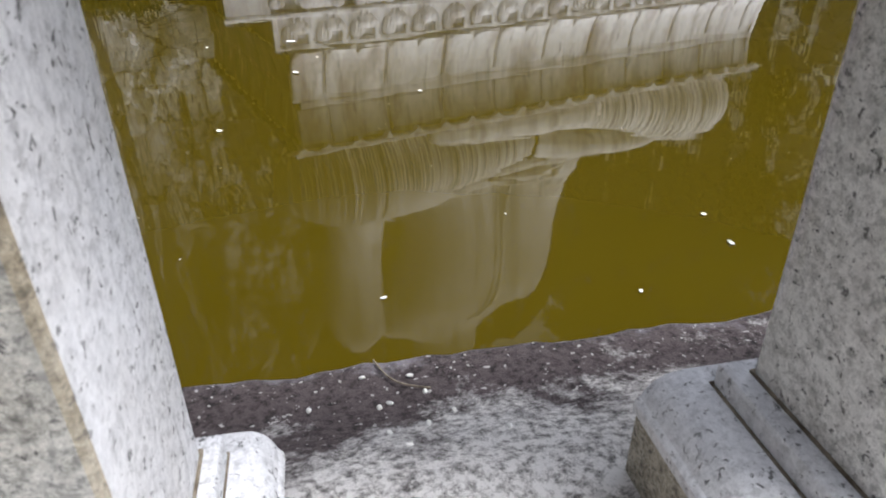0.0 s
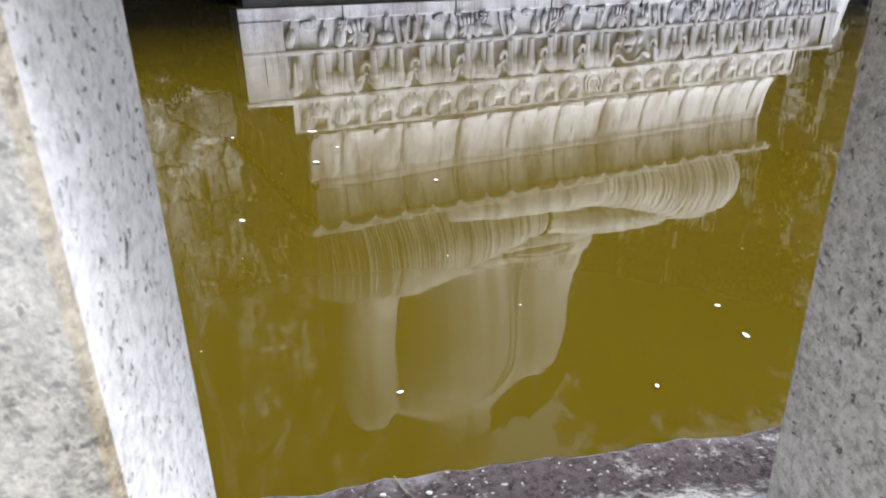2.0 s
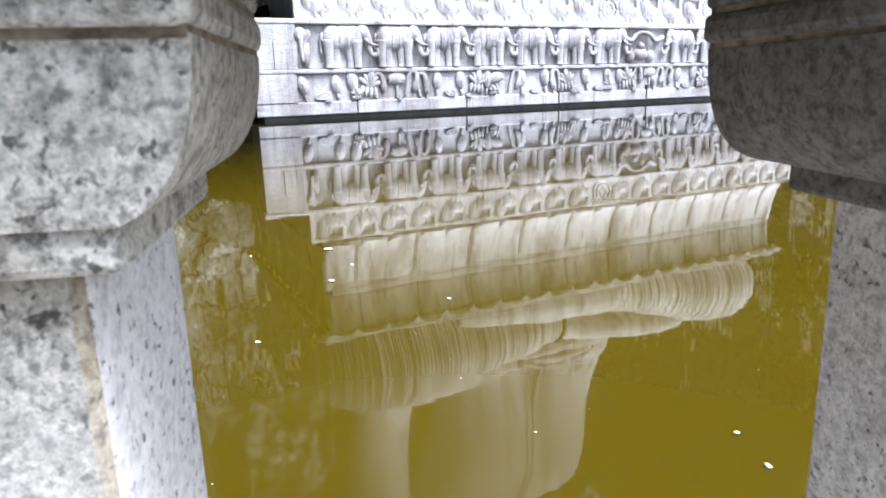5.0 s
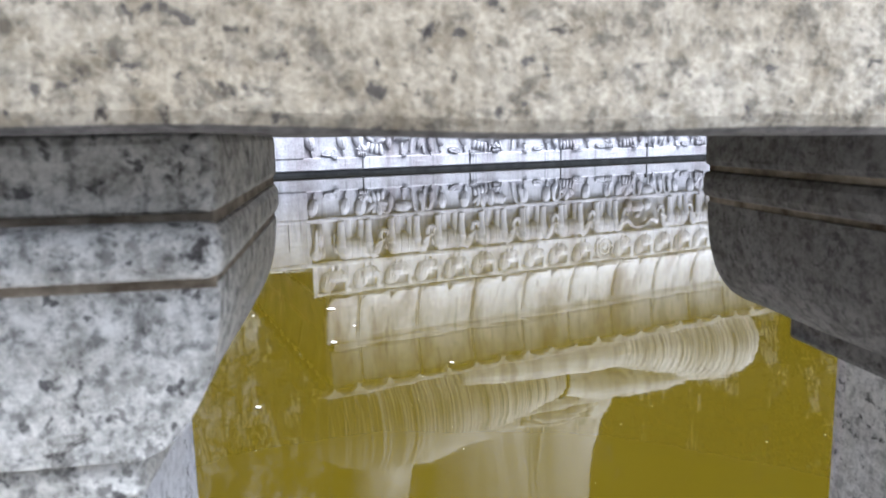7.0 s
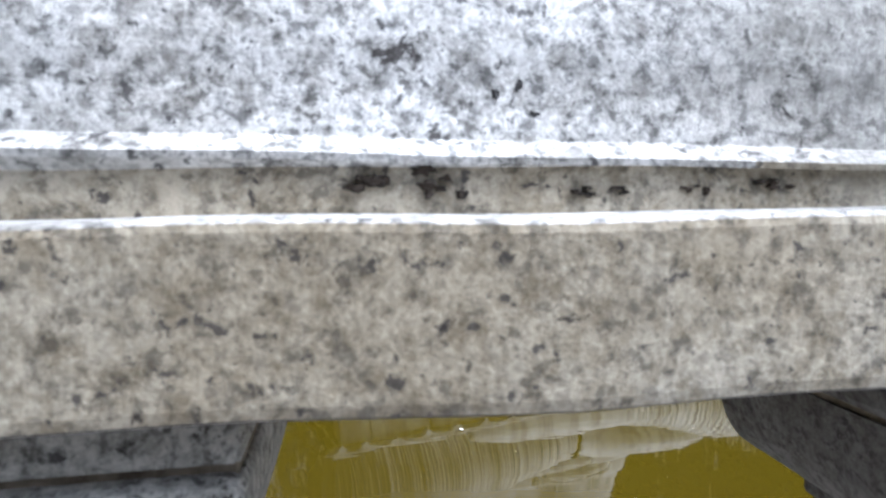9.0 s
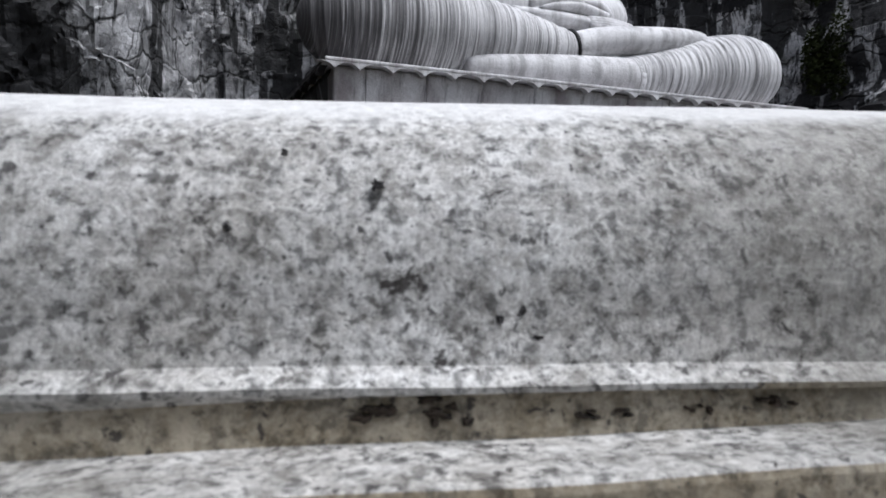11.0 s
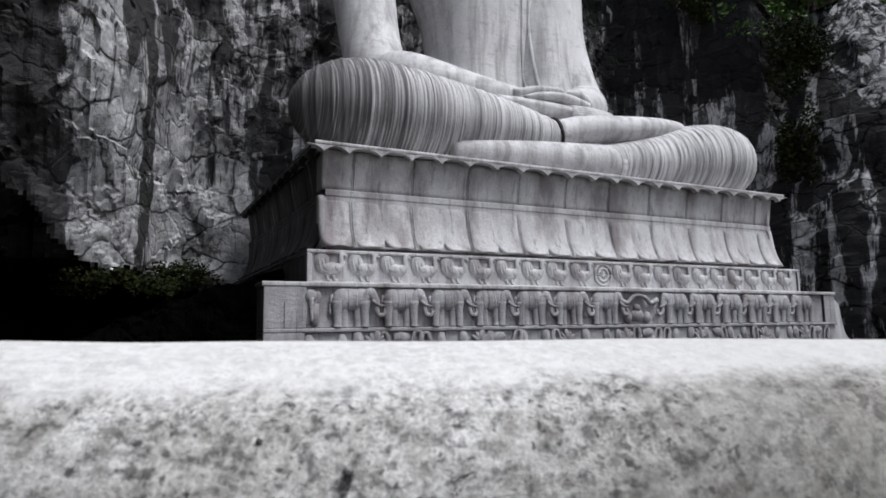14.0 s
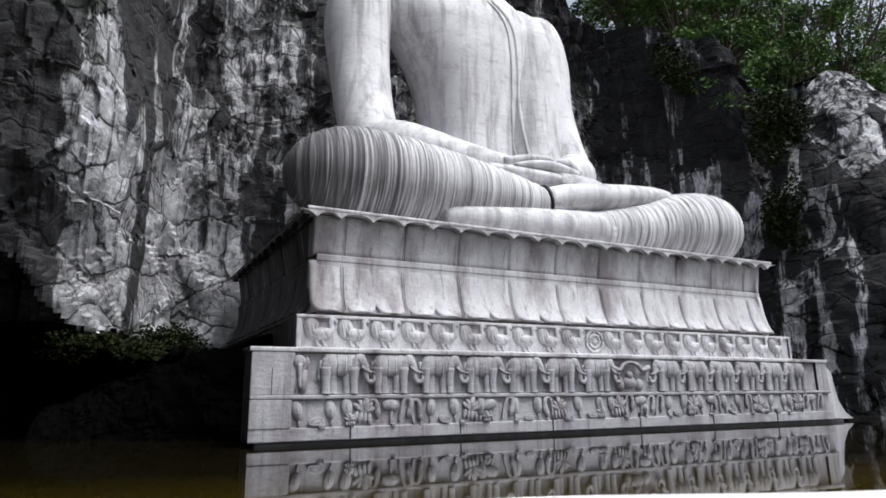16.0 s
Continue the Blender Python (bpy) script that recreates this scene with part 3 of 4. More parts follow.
for i, (x, y, z, w, h) in enumerate(((0.0373, 0.1440, 0.9988, 0.0026, 0.0024), (0.0315, 0.1440, 0.9969, 0.0017, 0.0024), (0.041, 0.1440, 0.992, 0.0028, 0.0014), (0.0009, 0.1452, 1.0314, 0.0019, 0.0019), (-0.0358, 0.1437, 1.0208, 0.0016, 0.0014), (-0.0225, 0.148, 1.0397, 0.0012, 0.0012))):
    crust("mica_patch", "black mica patch", x, y, z, w, h, 60 + i, MICA)

# outline of half a capital: distance beyond the shaft's face, and height
CAP = smooth_line([(0.0195, 0.8540), (0.0245, 0.8552), (0.031, 0.8580), (0.0385, 0.8640), (0.0445, 0.8720), (0.0485, 0.8820), (0.0500, 0.8900), (0.0505, 0.8950)], 2)
ROLL = smooth_line([(0.047, 0.4865), (0.051, 0.4890), (0.0515, 0.4970), (0.0480, 0.5000), (0.0445, 0.5060), (0.038, 0.5125), (0.028, 0.5160), (0.012, 0.5165)], 2)


def post(name_label, x0, x1, k, dz=0.0, stone=MOTTLED):
    """A post whose shaft's foot lies between x0 and x1; k widens its mouldings and dz lowers its capital."""
    p = empty("railing_post", name_label, "post", pose((x0 + x1) / 2, 0.19, 0.40), "posts of the pond railing")
    inv = p.matrix_world.inverted()

    def add(name, bm, mat, label="", smooth=False):
        bm.transform(inv)
        return part(name, bm, mat, p, label, smooth)

    grow = 0.020 * k - 0.011                     # the shaft widens upwards a little
    shaft = soft_box(x0, x1, 0.142, 0.236, 0.528, 0.844 + dz, 0.003)
    for vert in shaft.verts:
        vert.co.x += (-grow if vert.co.x < (x0 + x1) / 2 else grow) * (vert.co.z - 0.528) / 0.316
    shaft.normal_update()
    # light put into colour by facing: pale right, grey left, mottled front, brown edges
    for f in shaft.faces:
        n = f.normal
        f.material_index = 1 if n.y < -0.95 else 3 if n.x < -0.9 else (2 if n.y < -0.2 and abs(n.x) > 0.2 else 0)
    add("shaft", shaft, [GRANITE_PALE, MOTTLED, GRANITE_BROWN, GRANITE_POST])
    a, b = x0 - grow, x1 + grow
    out = [(a - k * d, z + dz * ease(0.90, 0.86, z)) for d, z in CAP] + [(b + k * d, z + dz * ease(0.90, 0.86, z)) for d, z in reversed(CAP)]
    add("curved_capital", prism(out, 0.1325, 0.262, "y", 8, 0.0010), stone)
    add("necking", soft_box(a - k * 0.0185, b + k * 0.0185, 0.134, 0.243, 0.8425 + dz, 0.8560 + dz, 0.0025), stone)
    add("capital_slab", soft_box(a - k * 0.053, b + k * 0.053, 0.1275, 0.264, 0.8965, 0.9090, 0.0035), stone)
    add("mortar_joint", soft_box(a - k * 0.0505, b + k * 0.0505, 0.1345, 0.261, 0.9080, 0.9118, 0.0005), MORTAR, "brown-stained mortar joint")
    add("mortar_joint", soft_box(a - k * 0.0500, b + k * 0.0500, 0.1320, 0.261, 0.8940, 0.8975, 0.0005), MORTAR, "brown-stained mortar joint")
    add("top_block", soft_box(a - k * 0.0525, b + k * 0.0525, 0.1320, 0.263, 0.9108, 0.9285, 0.0025), stone)
    add("bed_joint", soft_box(x0 - k * 0.0152, x1 + k * 0.0152, 0.130, 0.249, 0.5145, 0.5172, 0.0006), MORTAR, "dark bed joint under the base slab")
    add("bed_joint", soft_box(x0 - 0.0014, x1 + 0.0014, 0.1408, 0.2372, 0.5312, 0.5338, 0.0006), MORTAR, "dark bed joint at the foot of the shaft")
    add("base_slab", soft_box(x0 - k * 0.014, x1 + k * 0.014, 0.131, 0.248, 0.5155, 0.5320, 0.003), GRANITE_PALE)
    roll = [(x0 - k * d, z) for d, z in ROLL] + [(x1 + k * d, z) for d, z in reversed(ROLL)]
    add("base_roll", prism(roll, 0.116, 0.262, "y", 4), GRANITE_PALE, "pale rounded base moulding")
    add("plinth", soft_box(x0 - k * 0.045, x1 + k * 0.045, 0.112, 0.270, 0.384, 0.4835, 0.004), GRANITE_BROWN, "brown-stained plinth block")
    add("bed_joint", soft_box(x0 - k * 0.038, x1 + k * 0.038, 0.120, 0.260, 0.4825, 0.4875, 0.0008), MORTAR, "dark bed joint under the base moulding")
    return p


post("pale granite post with curved capital under the handrail", -0.179, -0.0685, 0.66)
# right capital: black stains plus rail shade, both put into darker stone
post("grey speckled granite post with curved capital and moulded base", 0.2205, 0.331, 1.0, -0.010, GRANITE_SHADED)
post("pale granite post with curved capital under the handrail", 0.620, 0.730, 0.85)
post("pale granite post with curved capital under the handrail", -0.579, -0.469, 0.85)


# ---- pedestal ----
ped = empty("pedestal", "tiered grey granite pedestal carved with lotus petals and animal friezes", "pedestal", PED)


def plain_part(name, x0, x1, y0, y1, z0, z1, mat=CARVED, label="", r=0.03):
    bm = soft_box(x0, x1, y0, y1, z0, z1, r)
    bm.normal_update()
    if mat is not CARVED:
        return part(name, bm, mat, ped, label)
    # left faces: algae and the flank's shade in one black colour
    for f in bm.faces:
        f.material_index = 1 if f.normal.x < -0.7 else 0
    return part(name, bm, [CHISEL if z1 < 2.3 else CARVED, ALGAE_SHADE], ped, label)


DEEP = 12.2
plain_part("inner_core", -0.15, PW + 0.15, 0.0, DEEP, -0.9, 2.38)
plain_part("waterline_footing", -1.30, PW + 2.2, -0.70, 0.03, -0.9, 0.13, TAR, "black wet stone at the waterline")
plain_part("lower_block", -1.44, PW + 1.42, -0.74, 0.05, 0.12, 1.09)
plain_part("lower_border", -1.47, PW + 1.44, -0.80, 0.05, 0.10, 0.42)
plain_part("middle_fillet", -1.47, PW + 1.44, -0.83, 0.05, 1.09, 1.20)
plain_part("frieze_block", -1.42, PW + 1.40, -0.70, 0.05, 1.20, 2.24)
plain_part("frieze_cornice", -1.52, PW + 1.46, -0.84, 0.05, 2.24, 2.36)
plain_part("corner_panel", -1.47, -0.40, -0.82, 0.02, 1.19, 2.25)
plain_part("corner_panel", -1.47, -0.45, -0.82, 0.02, 0.40, 1.10)
plain_part("corner_panel", PW + 0.75, PW + 1.42, -0.80, 0.02, 1.19, 2.25)
plain_part("bird_frieze_block", -0.22, PW + 0.20, -0.16, DEEP, 2.36, 3.20)
plain_part("bird_frieze_sill", -0.27, PW + 0.26, -0.24, DEEP, 2.36, 2.43)
plain_part("bird_frieze_cornice", -0.27, PW + 0.26, -0.24, DEEP, 3.17, 3.27)
plain_part("bird_frieze_end", -0.26, -0.12, -0.23, 0.1, 2.42, 3.18)
plain_part("bird_frieze_end", PW + 0.12, PW + 0.25, -0.23, 0.1, 2.42, 3.18)
plain_part("lower_lotus_core", 0.42, PW - 0.42, 0.42, DEEP, 3.27, 4.90)
plain_part("neck_band", 0.40, PW - 0.40, 0.40, DEEP, 4.86, 5.06)
plain_part("upper_lotus_core", 0.52, PW - 0.52, 0.52, DEEP, 5.05, 6.14)
plain_part("rim_slab", -0.02, PW + 0.02, -0.02, DEEP, 6.19, 6.31, r=0.04)
for a, z0, z1 in ((1.05, 0.12, 0.48), (4.20, 0.12, 0.50), (7.3, 0.12, 0.55), (10.7, 0.12, 0.55), (14.0, 0.12, 0.55), (17.3, 0.12, 0.55), (-0.97, 1.2, 1.85)):
    plain_part("joint", a, a + 0.022, -0.828, -0.7, z0, z1, JOINT, "dark open joint between blocks", 0.004)
# flared buttress where the base meets the far bank
part("buttress", prism([(PW + 1.40, 0.1), (PW + 3.0, 0.1), (PW + 2.55, 0.35), (PW + 2.2, 0.8), (PW + 2.05, 1.4), (PW + 1.95, 1.9), (PW + 1.75, 2.05), (PW + 1.40, 2.1)], -0.6, 3.0, "y"), CARVED, ped)


def petal(width, profile, tipped, blunt, scallops=2, mat=CARVED):
    """A lotus petal as a thick curved shell: profile runs from root to tip as (outward, z); the tip is rounded."""
    bm = bmesh.new()
    nw, ns = 20, 8
    prof = np.array(profile)
    run = np.concatenate([[0], np.cumsum(np.hypot(*np.diff(prof, axis=0).T))])
    run /= run[-1]
    front, back = [], []
    for i in range(nw + 1):
        w = -1 + 2 * i / nw
        h = 2 * ((w + 1) * scallops / 2 % 1) - 1 if i not in (0, nw) else 1.0
        reach = 1 - tipped * (1 - math.sqrt(max(1 - abs(h) ** blunt, 0)))
        f, b = [], []
        for j in range(ns + 1):
            s = reach * j / ns
            o, z = np.interp(s, run, prof[:, 0]), np.interp(s, run, prof[:, 1])
            swell = 0.026 * (1 - w ** 8) - 0.030 * tipped / 0.22 * abs(h) ** 5
            edge = 0.012 if abs(w) > 0.95 else 0.0
            f.append(bm.verts.new((w * width / 2, -(o + swell - edge), z)))
            b.append(bm.verts.new((w * width / 2, -(o - 0.16), z)))
        front.append(f)
        back.append(b)
    for i in range(nw):
        for j in range(ns):
            bm.faces.new((front[i][j], front[i + 1][j], front[i + 1][j + 1], front[i][j + 1]))
            bm.faces.new((back[i][j], back[i][j + 1], back[i + 1][j + 1], back[i + 1][j]))
        bm.faces.new((front[i][ns], front[i + 1][ns], back[i + 1][ns], back[i][ns]))
        bm.faces.new((front[i][0], back[i][0], back[i + 1][0], front[i + 1][0]))
    for i in (0, nw):
        for j in range(ns):
            bm.faces.new((front[i][j], front[i][j + 1], back[i][j + 1], back[i][j]))
    return link_mesh("petal", bm, mat, True)


LOWER = [(-0.47, 4.88), (-0.42, 4.6), (-0.36, 4.2), (-0.27, 3.85), (-0.15, 3.60), (-0.06, 3.46), (0.03, 3.385), (0.08, 3.40), (0.09, 3.43)]
UPPER = [(-0.50, 5.06), (-0.47, 5.3), (-0.42, 5.6), (-0.38, 5.86), (-0.34, 6.04), (-0.32, 6.15)]
COUNT = 20
for nm, prof in (("lower_lotus_bed", LOWER), ("upper_lotus_bed", UPPER)):
    bed = [(0.12 - o, z) for o, z in prof] + [(1.0, prof[-1][1]), (1.0, prof[0][1])]
    part(nm, prism(bed, 0.32, PW - 0.32, "x", 1), CARVED, ped)
STEP = 2 * (PW - 0.1) / COUNT
for nm, prof, tip, lobes in (("lower_petal", LOWER, 0.27, 2), ("upper_petal", UPPER, 0.0, 1)):
    inset = 0.30 if nm == "upper_petal" else 0.22
    span = PW - 2 * inset
    wide, half = petal(span / COUNT * 1.98, prof, tip, 2.6, lobes), petal(span / COUNT * 0.98, prof, tip, 2.6, 1)
    for i in range(COUNT // 2 + 1):
        ob = new(nm, wide if 0 < i < COUNT // 2 else half)
        ob.parent = ped
        ob.matrix_basis = pose(inset + span / COUNT * min(max(2 * i, 0.5), COUNT - 0.5), 0, 0)
    bead = bmesh.new()
    for d in (-0.035, 0.035):
        tube(bead, [(d, -(o + 0.012), z, 0.022) for o, z in prof[:-2]], 6, 2)
    bead = link_mesh("joint_bead", bead, CARVED, True)
    for i in range(COUNT // 2):
        ob = new("joint_bead", bead)
        ob.parent = ped
        ob.matrix_basis = pose(inset + span / COUNT * (2 * i + 1), 0, 0)
    flank = petal(STEP, prof, tip, 2.6, lobes, ALGAE_SHADE)
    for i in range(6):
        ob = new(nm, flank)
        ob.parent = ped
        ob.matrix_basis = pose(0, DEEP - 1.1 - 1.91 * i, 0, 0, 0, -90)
    for i in range(2):
        ob = new(nm, wide)
        ob.parent = ped
        ob.matrix_basis = pose(PW, 1.3 + 1.91 * i, 0, 0, 0, 90)


def tooth_mesh(width, mat=CARVED):
    """The pointed spandrel that hangs from the rim between two petal arches."""
    pts = [(width * (i / 14 - 0.5), 6.195) for i in range(15)]
    pts += [(width * (0.5 - i / 14), 6.185 - 0.18 * max(1 - abs(1 - i / 7), 0.0) ** 3.0) for i in range(15)]
    return link_mesh("rim_tooth", prism(pts, -0.005, 0.20, "y"), mat)


tooth = tooth_mesh(PW / COUNT)
for i in range(COUNT + 1):
    ob = new("rim_tooth", tooth)
    ob.parent = ped
    ob.matrix_basis = pose(min(max(PW * i / COUNT, 0.25), PW - 0.25), 0.0, 0)
tooth = tooth_mesh(PW / COUNT, ALGAE_SHADE)
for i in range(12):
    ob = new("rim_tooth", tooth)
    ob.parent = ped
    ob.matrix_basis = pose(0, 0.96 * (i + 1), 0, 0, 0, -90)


# carved friezes: simple rounded relief shapes, seen from the front, facing +x
def elephant_mesh():
    """A walking elephant in profile: heavy barrel, pillar legs, domed head, big ear, curled trunk and tusk."""
    bm = bmesh.new()
    ellipsoid(bm, (-0.08, 0, 0.66), (0.46, 0.19, 0.28), 18, 10)
    ellipsoid(bm, (-0.30, -0.01, 0.66), (0.25, 0.19, 0.29), 14, 9)
    ellipsoid(bm, (0.17, -0.01, 0.68), (0.25, 0.19, 0.27), 14, 9)
    ellipsoid(bm, (0.40, -0.06, 0.78), (0.17, 0.17, 0.17), 12, 8)
    ellipsoid(bm, (0.27, -0.17, 0.70), (0.11, 0.045, 0.19), 12, 8, pose(0, 0, 0, 0, 14, 0))
    tube(bm, [(0.46, -0.10, 0.76, 0.11), (0.545, -0.12, 0.58, 0.085), (0.55, -0.13, 0.41, 0.07), (0.60, -0.14, 0.29, 0.062), (0.71, -0.14, 0.28, 0.055), (0.76, -0.13, 0.37, 0.042), (0.72, -0.12, 0.43, 0.03)], 9, 3)
    tube(bm, [(0.43, -0.17, 0.64, 0.045), (0.56, -0.20, 0.53, 0.04), (0.76, -0.18, 0.50, 0.012)], 7, 3)
    for x, y in ((-0.43, -0.07), (-0.25, 0.02), (0.10, 0.02), (0.25, -0.07)):
        tube(bm, [(x, y, 0.62, 0.16), (x, y, 0.36, 0.115), (x + 0.01, y, 0.10, 0.095), (x + 0.01, y, 0.0, 0.112)], 10, 3)
    tube(bm, [(-0.54, -0.04, 0.76, 0.035), (-0.60, -0.04, 0.52, 0.025), (-0.58, -0.04, 0.28, 0.035)], 6, 2)
    for x in (-0.16, 0.02):
        tube(bm, [(x, -0.10, 0.90, 0.02), (x + 0.01, -0.19, 0.68, 0.016), (x, -0.17, 0.45, 0.012)], 6, 3)
    return link_mesh("elephant_relief", bm, CHISEL, True)


def elephant_front_mesh():
    bm = bmesh.new()
    ellipsoid(bm, (0, 0, 0.62), (0.22, 0.14, 0.25))
    ellipsoid(bm, (0, -0.1, 0.74), (0.16, 0.12, 0.17))
    for s in (-1, 1):
        ellipsoid(bm, (0.19 * s, -0.06, 0.72), (0.09, 0.04, 0.15), 10, 7)
        tube(bm, [(0.13 * s, -0.02, 0.55, 0.1), (0.12 * s, -0.02, 0.0, 0.09)], 8, 2)
    tube(bm, [(0, -0.18, 0.7, 0.07), (0, -0.19, 0.4, 0.05), (0.02, -0.18, 0.1, 0.035)], 8, 3)
    return link_mesh("elephant_relief", bm, CHISEL, True)


def bird_mesh():
    """A swan in profile: raised teardrop tail edged by a rib, round body, curved neck, webbed feet."""
    bm = bmesh.new()
    ellipsoid(bm, (0.03, 0, 0.25), (0.25, 0.15, 0.155), 16, 10)
    ellipsoid(bm, (-0.17, 0.0, 0.40), (0.18, 0.13, 0.25), 14, 10, pose(0, 0, 0, 0, -10, 0))
    ellipsoid(bm, (-0.02, -0.11, 0.28), (0.15, 0.06, 0.09), 12, 8, pose(0, 0, 0, 0, 20, 0))
    for x in (-0.24, -0.16, -0.09):
        tube(bm, [(x + 0.04, -0.10, 0.22, 0.016), (x, -0.125, 0.40, 0.02), (x - 0.02, -0.06, 0.58, 0.012)], 6, 3)
    tube(bm, [(0.15, -0.04, 0.26, 0.12), (0.27, -0.07, 0.36, 0.075), (0.25, -0.08, 0.49, 0.055), (0.27, -0.08, 0.58, 0.062), (0.34, -0.08, 0.57, 0.04), (0.40, -0.06, 0.52, 0.012)], 9, 3)
    for x in (-0.05, 0.09):
        tube(bm, [(x, -0.04, 0.15, 0.04), (x + 0.02, -0.04, 0.02, 0.035), (x + 0.10, -0.05, 0.0, 0.028)], 6, 2)
    return link_mesh("bird_relief", bm, CARVED, True)


def leaf_mesh():
    """A tall pointed bud, ribbed down the middle, on a short stem."""
    bm = bmesh.new()
    ellipsoid(bm, (0, 0, 0.36), (0.13, 0.13, 0.22), 14, 10)
    for x in (-0.06, 0.0, 0.06):
        tube(bm, [(0, -0.03, 0.585, 0.012), (x, -0.125 + abs(x), 0.38, 0.022), (x * 0.4, -0.07, 0.16, 0.015)], 6, 3)
    tube(bm, [(0, -0.04, 0.18, 0.035), (0.015, -0.04, 0.0, 0.03)], 7, 2)
    return link_mesh("leaf_relief", bm, CHISEL, True)


def pad_mesh():
    """A round lily pad tipped towards the viewer, low on the band, with a raised rim."""
    bm = bmesh.new()
    ellipsoid(bm, (0, -0.02, 0.07), (0.16, 0.10, 0.075), 14, 8)
    tube(bm, [(0.15 * math.cos(q), -0.10, 0.07 + 0.065 * math.sin(q), 0.016) for q in np.linspace(0, 2 * math.pi, 17)], 6, 1)
    return link_mesh("pad_relief", bm, CHISEL, True)


def lotus_mesh():
    """An open flower: a bud above, petals fanned to both sides and a skirt of petals below."""
    bm = bmesh.new()
    ellipsoid(bm, (0, -0.05, 0.42), (0.085, 0.10, 0.17), 12, 8)
    for turn in (-62, -34, 34, 62):
        ellipsoid(bm, (0.13 * math.sin(radians(turn)), -0.05, 0.25 + 0.13 * math.cos(radians(turn))), (0.06, 0.07, 0.16), 10, 7, pose(0, 0, 0, 0, turn, 0))
    for x in (-0.15, -0.05, 0.05, 0.15):
        ellipsoid(bm, (x, -0.06, 0.14), (0.05, 0.07, 0.12), 9, 7, pose(0, 0, 0, 0, -60 * x, 0))
    return link_mesh("lotus_relief", bm, CHISEL, True)


def curl_mesh():
    """A stem that rises, curls over and ends in a drooping bud."""
    bm = bmesh.new()
    tube(bm, [(-0.10, -0.04, 0.0, 0.035), (-0.11, -0.06, 0.30, 0.035), (-0.06, -0.07, 0.50, 0.04), (0.05, -0.07, 0.52, 0.045), (0.10, -0.07, 0.40, 0.06), (0.09, -0.06, 0.22, 0.075), (0.08, -0.05, 0.10, 0.02)], 9, 4)
    return link_mesh("curl_relief", bm, CHISEL, True)


def lily_mesh():
    """A broad domed leaf like a parasol on its stem."""
    bm = bmesh.new()
    ellipsoid(bm, (0, -0.02, 0.40), (0.21, 0.12, 0.13), 16, 9)
    for q in (-0.14, -0.05, 0.05, 0.14):
        tube(bm, [(0, -0.11, 0.50, 0.012), (q, -0.14 + abs(q) * 0.3, 0.40, 0.018), (q * 1.3, -0.08, 0.30, 0.012)], 6, 2)
    tube(bm, [(0.02, -0.03, 0.30, 0.03), (0.0, -0.03, 0.0, 0.03)], 7, 2)
    return link_mesh("lily_relief", bm, CHISEL, True)


def relief(name, mesh, u, v, z, flip=False, k=1.0):
    ob = new(name, mesh)
    ob.parent = ped
    ob.matrix_basis = pose(u, v, z)
    ob.scale = (k, 0.7, k)
    if flip:
        ob.scale = (-k, 0.7, k)
    return ob


ELE, ELF, BIRD = elephant_mesh(), elephant_front_mesh(), bird_mesh()
relief("elephant_relief", ELF, 0.0 - 0.3, -0.74, 1.26)
for i in range(7):
    relief("elephant_relief", ELE, 0.85 + 1.385 * i, -0.74, 1.22, k=1.08)
# between the two files of elephants: raised trunks meet over a small altar
bm = bmesh.new()
tube(bm, [(9.65, -0.80, 1.98, 0.09), (9.95, -0.84, 1.88, 0.075), (10.15, -0.84, 2.05, 0.065), (10.42, -0.84, 2.12, 0.06), (10.72, -0.84, 2.05, 0.065), (10.92, -0.84, 1.88, 0.075), (11.25, -0.80, 1.98, 0.09)], 9, 4)
ellipsoid(bm, (10.42, -0.72, 1.48), (0.30, 0.14, 0.20), 14, 9)
ellipsoid(bm, (10.42, -0.74, 1.72), (0.13, 0.12, 0.14), 12, 8)
for x in (10.02, 10.82):
    ellipsoid(bm, (x, -0.74, 1.42), (0.16, 0.12, 0.20), 12, 8)
part("trunk_and_altar_relief", bm, CHISEL, ped, "", True)
for i in range(6):
    relief("elephant_relief", ELE, 12.05 + 1.31 * i, -0.74, 1.22, True, 1.08)
for i in range(10):
    relief("bird_relief", BIRD, 0.36 + 0.925 * i, -0.16, 2.45, k=1.22)
for i in range(10):
    relief("bird_relief", BIRD, 10.40 + 0.905 * i, -0.16, 2.45, k=1.2)
bm = bmesh.new()
for r in (0.34, 0.2):
    tube(bm, [(9.57 + r * math.cos(a), -0.18, 2.82 + r * math.sin(a), 0.05) for a in np.linspace(0, 2 * math.pi, 25)], 6, 1)
for a in np.linspace(0, math.pi, 5)[:-1]:
    tube(bm, [(9.57 - 0.32 * math.cos(a), -0.18, 2.82 - 0.32 * math.sin(a), 0.03), (9.57 + 0.32 * math.cos(a), -0.18, 2.82 + 0.32 * math.sin(a), 0.03)], 6, 1)
part("wheel_relief", bm, CARVED, ped, "carved eight-spoked wheel", True)
KINDS = (("leaf_relief", leaf_mesh()), ("pad_relief", pad_mesh()), ("lotus_relief", lotus_mesh()), ("curl_relief", curl_mesh()), ("lily_relief", lily_mesh()))
order = random.Random(4)
ROW = (0, 1, 0, 0, 2, 3, 4, 3, 3, 0, 1, 0, 2, 0, 4, 3, 0, 1, 0, 3, 2, 1)
for i in range(52):
    nm, me = KINDS[ROW[i % len(ROW)]]
    ob = relief(nm, me, -0.20 + 0.392 * i + order.uniform(-0.05, 0.05), -0.75, 0.43 + order.uniform(0, 0.04), order.random() < 0.5, order.uniform(1.08, 1.25))
    ob.rotation_euler.y = radians(order.uniform(-14, 14))
